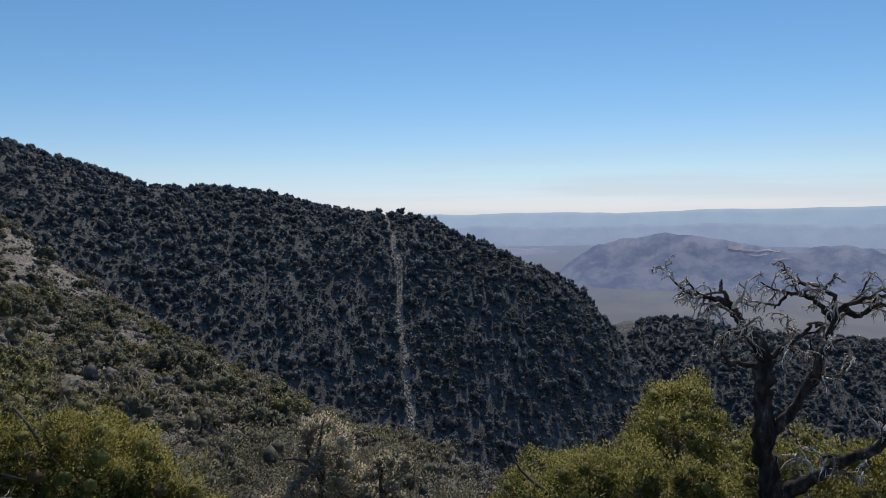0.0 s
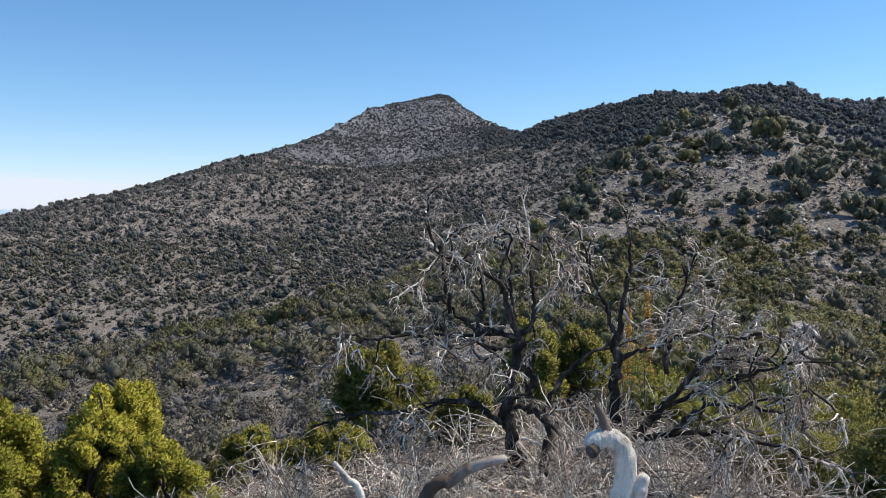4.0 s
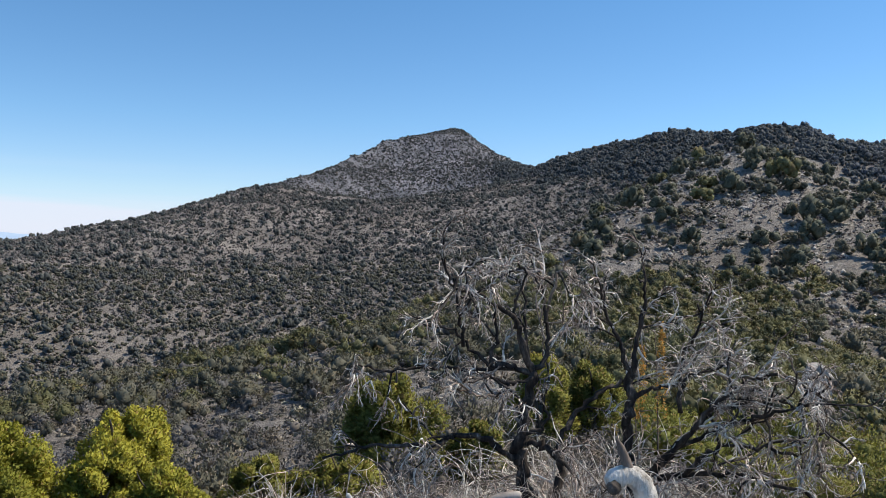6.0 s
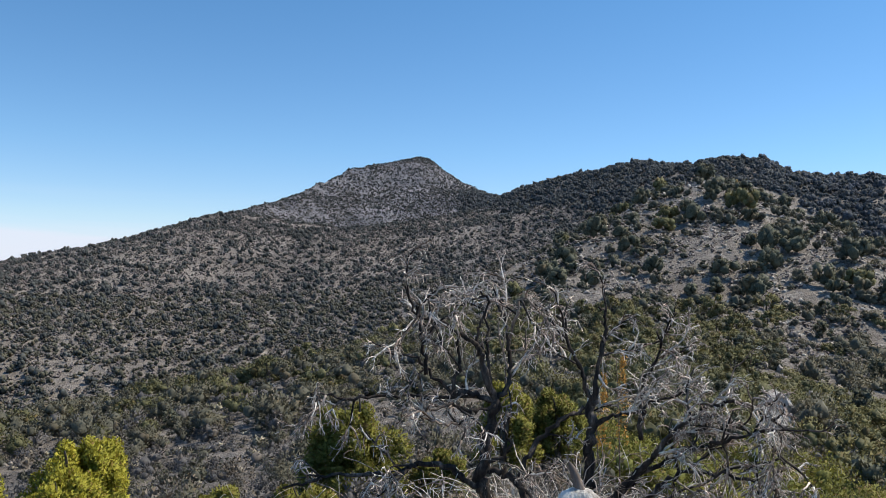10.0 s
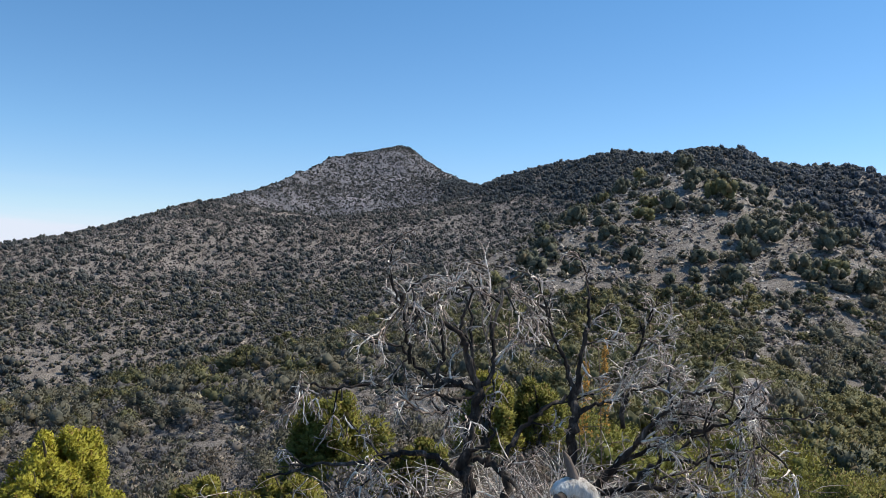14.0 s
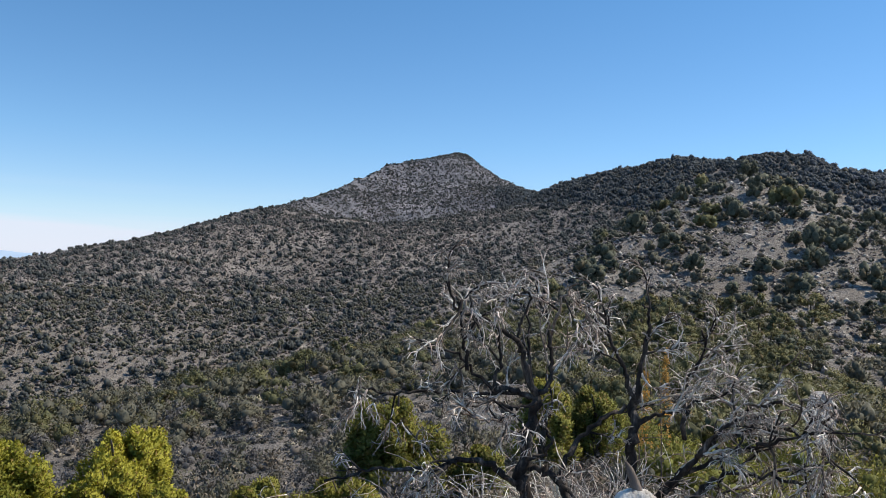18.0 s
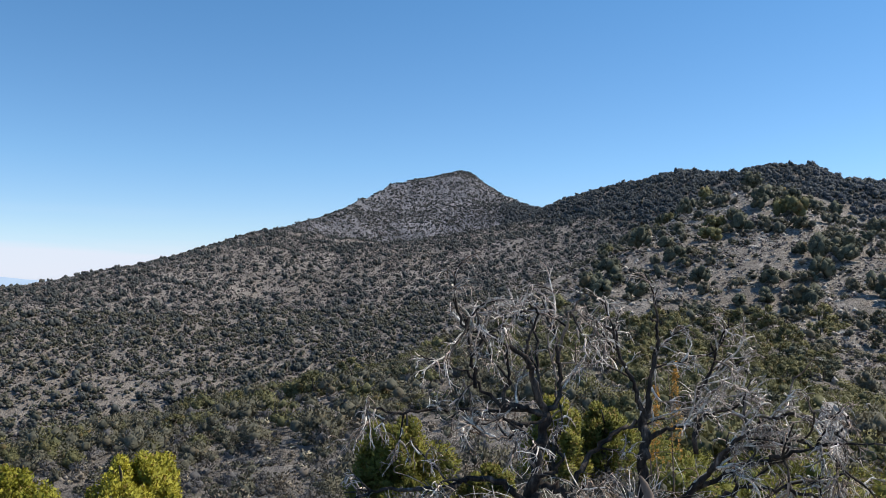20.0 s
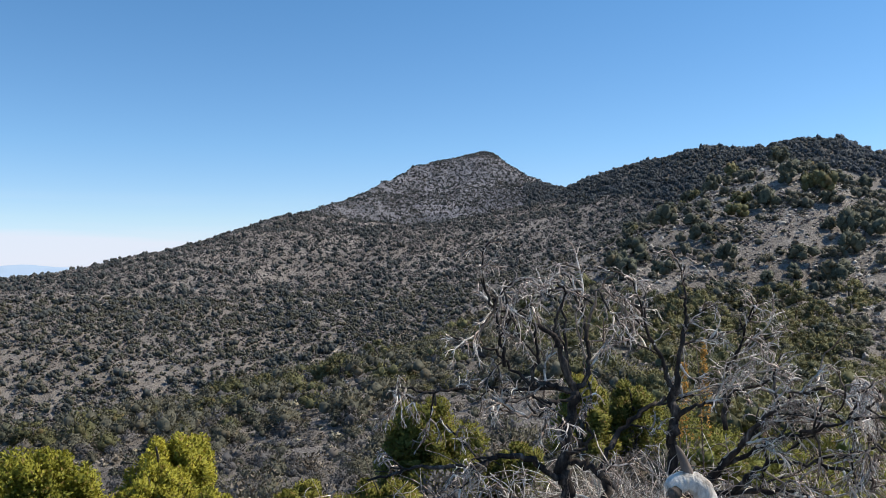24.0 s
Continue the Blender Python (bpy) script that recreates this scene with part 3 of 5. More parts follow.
def build_ground():
    a, r = np.meshgrid(AZ, FAR_RAD, indexing="ij")
    x, y = np.sin(a) * r, np.cos(a) * r
    z = plain_height(x, y)
    gx, gy, gz = np.hstack([LX, x]), np.hstack([LY, y]), np.hstack([LZ, z])
    na, nr = gx.shape
    verts = np.stack([gx, gy, gz], -1).reshape(-1, 3)
    verts = np.vstack([verts, [0, 0, LZ[:, 0].mean()]])
    i = np.arange(na)[:, None]
    j = np.arange(nr - 1)[None]
    i2 = (i + 1) % na
    fan = np.stack([i * nr, i2 * nr, np.full_like(i, na * nr)], -1).reshape(-1, 3)
    quads = np.stack([i * nr + j, i * nr + j + 1, i2 * nr + j + 1, i2 * nr + j], -1)
    me = mesh_from("ground", verts, fan, quads.reshape(-1, 4), True)
    me.materials.append(SOIL)
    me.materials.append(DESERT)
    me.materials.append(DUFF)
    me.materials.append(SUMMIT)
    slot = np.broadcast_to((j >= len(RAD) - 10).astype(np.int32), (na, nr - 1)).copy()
    mid_a, mid_r = np.degrees(0.5 * (a[:, :1] + a[i2[:, 0], :1])), np.hypot(gx, gy)[:, :-1] * 1.012
    gully = np.interp(mid_r, [180, 230, 290, 350], [61.3, 60.9, 60.1, 59.0]) + 0.12 * np.sin(mid_r / 9)
    wooded = (mid_a > 28 + 8 * value_noise(gx[:, :-1] / 22, gy[:, :-1] / 22)) & (mid_a < 112) & (mid_r > np.interp(mid_a, HOLLOW_AZ, HOLLOW_R)) & (mid_r < 520) & (np.abs(mid_a - gully) > 0.24)
    slot[wooded & (slot == 0)] = 2
    rocky = (mid_a > -24) & (mid_a < 9) & (mid_r > 430 + 90 * value_noise(gx[:, :-1] / 25, gy[:, :-1] / 25))
    slot[rocky & (slot == 0)] = 3
    slot = slot.ravel()
    slot = np.concatenate([np.zeros(len(fan), dtype=np.int32), slot])
    me.polygons.foreach_set("material_index", slot)
    ob = new("ground", me)
    return tagged(ob, "pale stony mountain slopes running down to a hazy desert plain", "ground", kind="structure")


build_ground()


# far ranges along the horizon and the flat-topped hill in the desert
def far_range(seed, dist, az0, az1, profile, depth, mat, label):
    rng = np.random.default_rng(seed)
    n = 160
    az = np.radians(np.linspace(az0, az1, n))
    t = np.linspace(0, 1, n)
    top = np.interp(np.degrees(az), [p[0] for p in profile], [p[1] for p in profile])
    off = rng.random() * 100
    ridge = np.tan(np.radians(top)) * dist + 14 * fractal(t * 22 + off, t * 0 + off, 5)
    rows = []
    for k, s in enumerate(np.linspace(-1, 1, 13)):
        d = dist + depth * s
        x, y = np.sin(az) * d, np.cos(az) * d
        foot = plain_height(x, y) - 25
        h = (1 - abs(s)) ** (0.8 if depth < 300 else 1.35)
        z = foot + (ridge - foot) * h + (0 if s == 0 else depth * 0.14) * fractal(x / 130 + off, y / 130, 5, 0.6) * (1 - abs(s))
        rows.append(np.stack([x, y, z], -1))
    v = np.array(rows)
    m, n2 = v.shape[:2]
    i, j = np.arange(m - 1)[:, None], np.arange(n2 - 1)[None]
    q = np.stack([i * n2 + j, i * n2 + j + 1, (i + 1) * n2 + j + 1, (i + 1) * n2 + j], -1).reshape(-1, 4)
    return thing("backdrop", mesh_from("backdrop", v.reshape(-1, 3), None, q, True), mat, None, label, "mountains", kind="structure")


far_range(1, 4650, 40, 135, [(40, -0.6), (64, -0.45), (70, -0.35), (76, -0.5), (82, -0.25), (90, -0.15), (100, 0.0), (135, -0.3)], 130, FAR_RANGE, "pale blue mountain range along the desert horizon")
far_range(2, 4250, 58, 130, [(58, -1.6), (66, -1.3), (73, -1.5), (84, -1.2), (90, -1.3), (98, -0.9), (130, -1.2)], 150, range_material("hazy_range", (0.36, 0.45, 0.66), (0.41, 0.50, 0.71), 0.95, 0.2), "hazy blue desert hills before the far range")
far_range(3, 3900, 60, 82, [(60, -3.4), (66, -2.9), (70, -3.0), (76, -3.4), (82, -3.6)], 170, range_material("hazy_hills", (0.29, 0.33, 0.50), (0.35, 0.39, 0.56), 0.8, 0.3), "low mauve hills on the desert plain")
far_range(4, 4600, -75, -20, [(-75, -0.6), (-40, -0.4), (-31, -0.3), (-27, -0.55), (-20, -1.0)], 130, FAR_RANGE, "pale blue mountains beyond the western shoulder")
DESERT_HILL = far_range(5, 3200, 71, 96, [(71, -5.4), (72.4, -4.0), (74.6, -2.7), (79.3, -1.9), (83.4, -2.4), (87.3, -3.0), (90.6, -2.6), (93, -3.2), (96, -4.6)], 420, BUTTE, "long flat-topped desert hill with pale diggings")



HILL_GRID = np.array([v.co[:] for v in DESERT_HILL.data.vertices]).reshape(13, 160, 3)


def hill_distance(az, el):
    """How far off the slope of the desert hill is, along a bearing and an elevation angle."""
    j = int(round((az - 71) / 25 * 159))
    near = HILL_GRID[:7, j]
    d = np.hypot(near[:, 0], near[:, 1])
    dd = np.linspace(d[0], d[6], 240)
    above = np.interp(dd, d, near[:, 2]) >= math.tan(radians(el)) * dd
    return dd[np.argmax(above)] - 6 if above.any() else d[6] - 6


def mine_terrace(az0, az1, el, rise, label):
    """A pale bench cut into the desert hill, tilted to the lookout."""
    n = 14
    rng = np.random.default_rng(int(az0 * 10))
    az = np.linspace(az0, az1, n)
    v = []
    for k, back in enumerate((0.0, 1.0)):
        for a in az:
            e = el + rise * back * rng.uniform(0.6, 1.0) + 0.05 * math.sin(a * 5)
            v.append(P(a, e, hill_distance(a, e)))
    q = [[i, i + 1, n + i + 1, n + i] for i in range(n - 1)]
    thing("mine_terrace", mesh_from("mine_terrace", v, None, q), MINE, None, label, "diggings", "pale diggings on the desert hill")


mine_terrace(83.3, 84.3, -3.0, 0.35, "short pale mine cutting on the desert hill")
mine_terrace(84.2, 86.6, -3.1, 0.10, "long pale mine bench on the desert hill")
mine_terrace(84.6, 85.8, -3.4, 0.08, "narrow pale mine bench on the desert hill")
mine_terrace(86.2, 87.2, -3.65, 0.12, "bright pale mine bench at the foot of the hill")

# ================= vegetation =================
def leaf_tris(rng, centres, outward, size, spread=0.6, wide=0.38):
    """One pointed leaf spray at each centre, leaning outward: corners, triangles, rounded normals."""
    n = len(centres)
    out = outward / (np.linalg.norm(outward, axis=1)[:, None] + 1e-9)
    d = out + rng.normal(0, spread, (n, 3))
    d /= np.linalg.norm(d, axis=1)[:, None] + 1e-9
    side = np.cross(d, rng.normal(0, 1, (n, 3)))
    side /= np.linalg.norm(side, axis=1)[:, None] + 1e-9
    s = (size * rng.uniform(0.6, 1.3, n))[:, None]
    a = centres - d * s * 0.5 - side * s * wide
    b = centres - d * s * 0.5 + side * s * wide
    c = centres + d * s * 0.6
    soft = out * 0.8 + rng.normal(0, 0.28, (n, 3)) + np.array([0, 0, 0.25])
    soft /= np.linalg.norm(soft, axis=1)[:, None]
    flip = (np.cross(b - a, c - a) * soft).sum(1) < 0
    a[flip], b[flip] = b[flip].copy(), a[flip].copy()
    return np.stack([a, b, c], 1).reshape(-1, 3), np.arange(3 * n).reshape(-1, 3), np.repeat(soft, 3, axis=0)


def icosphere(level):
    bm = bmesh.new()
    bmesh.ops.create_icosphere(bm, subdivisions=level, radius=1)
    v = np.array([x.co[:] for x in bm.verts])
    t = np.array([[x.index for x in fc.verts] for fc in bm.faces])
    bm.free()
    return v, t


ICO_V, ICO_T = icosphere(1)
OCTA = np.array([(1, 0, 0), (-1, 0, 0), (0, 1, 0), (0, -1, 0), (0, 0, 0.8), (0, 0, -0.8)], float)
OCTA_T = np.array([(0, 2, 4), (2, 1, 4), (1, 3, 4), (3, 0, 4), (2, 0, 5), (1, 2, 5), (3, 1, 5), (0, 3, 5)])


def soft_bush(rng, lobes, leaves, tall=1.0, leaf=0.26, shell=None):
    """A rounded crown of unit radius on z = 0: overlapping leafy lobes with a ragged fringe."""
    hull_v, hull_t = shell or (ICO_V, ICO_T)
    vs, ts, ns, n = [], [], [], 0
    turn = rng.uniform(0, 6.28)
    mids = []
    for k in range(lobes):
        ang = turn + k * 2.4 + rng.normal(0, 0.3)
        off = 0.0 if lobes == 1 else rng.uniform(0.2, 0.6 + 0.15 * (lobes > 8))
        size = rng.uniform(0.7, 0.85) if lobes == 1 else rng.uniform(0.32, 0.52) + 0.12 * (lobes < 4) - 0.1 * (lobes > 8)
        c = np.array([math.cos(ang) * off, math.sin(ang) * off, tall * (0.55 if lobes == 1 else 0.36 + 0.55 * (k + rng.random()) / lobes)])
        shape = size * np.array([1, 1, rng.uniform(0.8, 1.05) * min(tall, 1.25)])
        v = hull_v * shape * rng.uniform(0.62, 1.2, (len(hull_v), 1)) + c
        nn = hull_v + 0.3 * (v - np.array([0, 0, 0.45 * tall])) + rng.normal(0, 0.28, hull_v.shape)
        vs.append(v)
        ts.append(hull_t + n)
        ns.append(nn / np.linalg.norm(nn, axis=1)[:, None])
        n += len(v)
        mids.append((c, shape))
    pick = rng.integers(0, lobes, leaves)
    d = rng.normal(0, 1, (leaves, 3))
    d /= np.linalg.norm(d, axis=1)[:, None]
    d[:, 2] = np.abs(d[:, 2]) * 1.1 - 0.2
    c = np.array([mids[p][0] for p in pick]) + d * np.array([mids[p][1] for p in pick]) * rng.uniform(0.9, 1.22, (leaves, 1))
    v, t, nn = leaf_tris(rng, c, d + 0.3 * (c - np.array([0, 0, 0.45 * tall])), leaf, 0.4)
    vs.append(v)
    ts.append(t + n)
    ns.append(nn)
    return np.vstack(vs), np.vstack(ts), np.vstack(ns)


def compact_bush(rng, leaves, tall=1.0, leaf=0.16, lumps=4, core=0.8):
    """A dense rounded shrub of unit radius on z = 0: several leafy domes over an inner mass."""
    vs, ts, ns, n = [], [], [], 0
    cs = np.c_[rng.normal(0, 0.33, (lumps, 2)), rng.uniform(0.25, 0.7, lumps) * tall]
    rs = rng.uniform(0.34, 0.55, lumps)
    for c, s in zip(cs, rs):
        v = ICO_V * s * core * rng.uniform(0.75, 1.1, (len(ICO_V), 1)) + c
        nn = ICO_V + rng.normal(0, 0.2, ICO_V.shape) + np.array([0, 0, 0.2])
        vs.append(v)
        ts.append(ICO_T + n)
        ns.append(nn / np.linalg.norm(nn, axis=1)[:, None])
        n += len(v)
    pick = rng.integers(0, lumps, leaves)
    d = rng.normal(0, 1, (leaves, 3))
    d[:, 2] = np.abs(d[:, 2]) * 1.1 - 0.25
    d /= np.linalg.norm(d, axis=1)[:, None]
    c = cs[pick] + d * (rs[pick] * rng.uniform(0.8, 1.08, leaves))[:, None]
    v, t, nn = leaf_tris(rng, c, d + (c - np.array([0, 0, 0.35 * tall])) * 0.6, leaf, 0.5)
    vs.append(v)
    ts.append(t + n)
    ns.append(nn)
    return np.vstack(vs), np.vstack(ts), np.vstack(ns)


def scatter(rng, count, az0, az1, r0, r1):
    az = np.radians(rng.uniform(az0, az1, count))
    r = np.sqrt(rng.uniform(r0 ** 2, r1 ** 2, count))
    return np.sin(az) * r, np.cos(az) * r, np.degrees(az), r


def plant_stuff(name, rng, x, y, radius, variants, mat, label, category):
    """Many shrubs in one mesh, each turned and scaled."""
    z = ground_z(x, y) - 0.12 * radius
    kind = rng.integers(0, len(variants), len(x))
    vs, ts, ns, n = [], [], [], 0
    for k, (bv, bt, bn) in enumerate(variants):
        sel = np.where(kind == k)[0]
        if not len(sel):
            continue
        th = rng.uniform(0, 2 * np.pi, len(sel))
        c, s = np.cos(th)[:, None], np.sin(th)[:, None]
        sc = radius[sel][:, None]
        px = (bv[:, 0] * c - bv[:, 1] * s) * sc + x[sel][:, None]
        py = (bv[:, 0] * s + bv[:, 1] * c) * sc + y[sel][:, None]
        pz = bv[:, 2] * sc * rng.uniform(0.8, 1.2, (len(sel), 1)) + z[sel][:, None]
        vs.append(np.stack([px, py, pz], -1).reshape(-1, 3))
        ns.append(np.stack([bn[:, 0] * c - bn[:, 1] * s, bn[:, 0] * s + bn[:, 1] * c, np.broadcast_to(bn[:, 2], px.shape)], -1).reshape(-1, 3))
        ts.append((bt[None] + (np.arange(len(sel)) * len(bv))[:, None, None]).reshape(-1, 3) + n)
        n += px.size
    return thing(name, mesh_from(name, np.vstack(vs), np.vstack(ts), None, False, np.vstack(ns)), mat, None, label, category, kind="stuff")


RNG = np.random.default_rng(11)
SMALL_OCTA = (OCTA * 1.05, OCTA_T)
TINY_BUSH = [soft_bush(RNG, 1, 7, 0.85, 0.42, SMALL_OCTA) for _ in range(10)]
DOT_BUSH = [soft_bush(RNG, 2, 12, RNG.uniform(0.9, 1.2), 0.34, SMALL_OCTA) for _ in range(12)]
HILL_BUSH = [soft_bush(RNG, 5, 46, RNG.uniform(0.9, 1.35), 0.25) for _ in range(14)]
RIDGE_TREE = [soft_bush(RNG, 6, 90, RNG.uniform(1.1, 1.75), 0.22) for _ in range(16)]


def bearing(x, y):
    return np.degrees(np.arctan2(x, y))


def beyond_hollow(x, y):
    a, r = bearing(x, y), np.hypot(x, y)
    return (r > np.interp(a, HOLLOW_AZ, HOLLOW_R)) & (r < np.interp(a, CREST_AZ, CREST_R) + 14)


def far_vegetation():
    rng = np.random.default_rng(21)

    def patchy(x, y):
        return 0.5 * value_noise(x / 5, y / 5) + 0.25 * value_noise(x / 26 + 9, y / 26) + 0.5 * rng.random(len(x))

    # western hillside: scattered rounded junipers, low grey-brown scrub between
    for count, r0, r1, variants, mat, s0, s1, bare, label in (
            (18500, 110, 480, HILL_BUSH, FAR_JUNIPER, 0.5, 1.15, 0.55, "dark rounded junipers dotted over the western hillside"),
            (72000, 110, 480, DOT_BUSH, FAR_SHRUB, 0.34, 0.55, 0.50, "grey-green desert scrub covering the western hillside"),
            (50000, 110, 480, TINY_BUSH, LOW_BROWN, 0.30, 0.45, 0.40, "low grey-brown scrub covering the western hillside"),
            (46000, 480, 790, DOT_BUSH, FAR_JUNIPER, 0.6, 1.0, 0.50, "small dark junipers on the rocky summit"),
            (80000, 480, 790, TINY_BUSH, FAR_SHRUB, 0.55, 0.6, 0.36, "grey scrub on the rocky summit")):
        x, y, a, r = scatter(rng, count, -50, 26, r0, r1)
        ok = beyond_hollow(x, y) & (patchy(x, y) > bare)
        x, y, r = x[ok], y[ok], r[ok]
        plant_stuff("woodland" if mat is FAR_JUNIPER else "scrub", rng, x, y, s0 + s1 * rng.random(len(x)) ** 2.0, variants, mat, label, "scrub")
    x, y, a, r = scatter(rng, 11000, -50, 14, 115, 270)
    ok = beyond_hollow(x, y) & (patchy(x, y) > 0.45)
    plant_stuff("scrub", rng, x[ok], y[ok], 0.4 + 0.75 * rng.random(ok.sum()) ** 2, HILL_BUSH, SPUR_SHRUB, "olive-grey shrubs low on the western hillside", "scrub")
    # wooded hump behind the spur
    x, y, a, r = scatter(rng, 13500, 3, 31, 290, 640)
    inner = np.interp(a, [3, 6, 9, 12, 16, 31], [560, 470, 400, 350, 315, 300])
    ok = beyond_hollow(x, y) & (r > inner + 30 * (rng.random(len(x)) - 0.5)) & (value_noise(x / 9 + 4, y / 9) + 0.5 * rng.random(len(x)) > 0.3)
    x, y, r = x[ok], y[ok], r[ok]
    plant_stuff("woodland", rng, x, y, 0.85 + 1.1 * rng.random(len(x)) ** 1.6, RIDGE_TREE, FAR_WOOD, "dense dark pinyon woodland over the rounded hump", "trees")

    # east ridge: dense dark woodland with pale gaps, and a bare chute
    def chute(a, r):
        mid = np.interp(r, [180, 230, 290, 350], [61.3, 60.9, 60.1, 59.0]) + 0.12 * np.sin(r / 9)
        return np.abs(a - mid) < np.interp(r, [190, 250, 300, 350], [0.36, 0.3, 0.24, 0.1])

    x, y, a, r = scatter(rng, 20000, 24, 112, 150, 480)
    ok = beyond_hollow(x, y) & ~chute(a, r) & (value_noise(x / 14 + 7, y / 14) + 0.6 * rng.random(len(x)) > np.interp(a, [24, 36, 44], [0.42, 0.3, 0.06]))
    x, y, r = x[ok], y[ok], r[ok]
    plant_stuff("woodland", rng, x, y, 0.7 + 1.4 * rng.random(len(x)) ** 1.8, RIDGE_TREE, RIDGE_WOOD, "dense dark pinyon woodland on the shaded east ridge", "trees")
    x, y, a, r = scatter(rng, 60000, 28, 112, 150, 480)
    ok = beyond_hollow(x, y) & ~chute(a, r) & (value_noise(x / 8 + 70, y / 8) + 0.5 * rng.random(len(x)) > 0.12)
    x, y, r = x[ok], y[ok], r[ok]
    plant_stuff("scrub", rng, x, y, 0.4 + 0.6 * rng.random(len(x)), DOT_BUSH, RIDGE_WOOD, "dark scrub tinted with blue haze between the trees of the east ridge", "scrub")
    # yellowish scrub on the sunlit shoulder of the ridge
    x, y, a, r = scatter(rng, 5200, 60, 76, 200, 345)
    ok = beyond_hollow(x, y) & ~chute(a, r) & (value_noise(x / 17 + 20, y / 17) > 0.56)
    plant_stuff("scrub", rng, x[ok], y[ok], 0.45 + 0.5 * rng.random(ok.sum()), DOT_BUSH, SPUR_SHRUB, "olive-grey scrub on the shoulder of the east ridge", "scrub")


far_vegetation()


# ---- trees of the spur: one trunk, a crown of leaf clumps, copied ----
def juniper_meshes(seed, clumps, leaves, leaf, height=1.0, width=0.8, limbs=0, low=0.1, clump=(0.09, 0.17), taper=0.75, core=0.66):
    """A trunk, a few limbs and a crown of leaf clumps, for a tree of unit height."""
    rng = np.random.default_rng(seed)
    path = wander(rng, (0, 0, -0.08), (rng.normal(0, 0.12), rng.normal(0, 0.12), 1.0), 0.8 * height, 7, 0.08)
    stem = Pile()
    stem.add(tube(path, 0.05 * height, 0.012 * height, 7, 0.2, rng))
    arms = []
    for k in range(limbs):
        s = path[rng.integers(1, 7)]
        b = wander(rng, s, (rng.normal(), rng.normal(), rng.uniform(0.3, 1.2)), rng.uniform(0.35, 0.6) * max(width, 0.7), 6, 0.14)
        arm = Pile()
        arm.add(tube(b, 0.022 * height, 0.005 * height, 5, 0.2, rng))
        arms.append(arm.mesh("limb", True))
    vs, ts, ns, n = [], [], [], 0
    for k in range(clumps):
        ang, h = rng.uniform(0, 2 * np.pi), low + (1 - low) * (k + rng.random()) / clumps
        rad = width * 0.5 * math.sqrt(rng.uniform(0.1, 1)) * (1.05 - taper * h ** 2.0)
        c = np.array([math.cos(ang) * rad + path[min(7, int(h * 8))][0], math.sin(ang) * rad + path[min(7, int(h * 8))][1], h * 0.9 * height])
        size = rng.uniform(*clump) * (1.1 - 0.35 * h)
        v = ICO_V * size * core * rng.uniform(0.75, 1.15, (len(ICO_V), 1)) + c
        nn = ICO_V + (v - np.array([0, 0, 0.4 * height])) + rng.normal(0, 0.15, ICO_V.shape)
        vs.append(v)
        ts.append(ICO_T + n)
        ns.append(nn / np.linalg.norm(nn, axis=1)[:, None])
        n += len(v)
        d = rng.normal(0, 1, (leaves, 3))
        d /= np.linalg.norm(d, axis=1)[:, None]
        cs = c + d * size * rng.uniform(0.55, 1.08, (leaves, 1)) * np.array([1, 1, 1.1])
        d[:, 2] += 0.5
        v, t, nn = leaf_tris(rng, cs, d * 0.7 + (c - np.array([0, 0, 0.45 * height])) * 1.2, leaf, 0.5)
        vs.append(v)
        ts.append(t + n)
        ns.append(nn)
        n += len(v)
    return stem.mesh("trunk", True), arms, mesh_from("crown", np.vstack(vs), np.vstack(ts), None, False, np.vstack(ns))


def tree_thing(name, meshes, bark, leafmat, label, category, group=""):
    trunk, arms, crown = meshes
    base = new(name)
    tagged(base, label, category, group)
    thing("trunk", trunk, bark, base)
    for arm in arms:
        thing("limb", arm, bark, base)
    thing("crown", crown, leafmat, base)
    return base


def spot(az, r):
    return math.sin(radians(az)) * r, math.cos(radians(az)) * r


def place(x, y, size, turn, sink=0.05, squash=1.0):
    return Matrix.LocRotScale((x, y, float(ground_z(x, y)) - sink), Euler((0, 0, turn)), (size, size, size * squash))


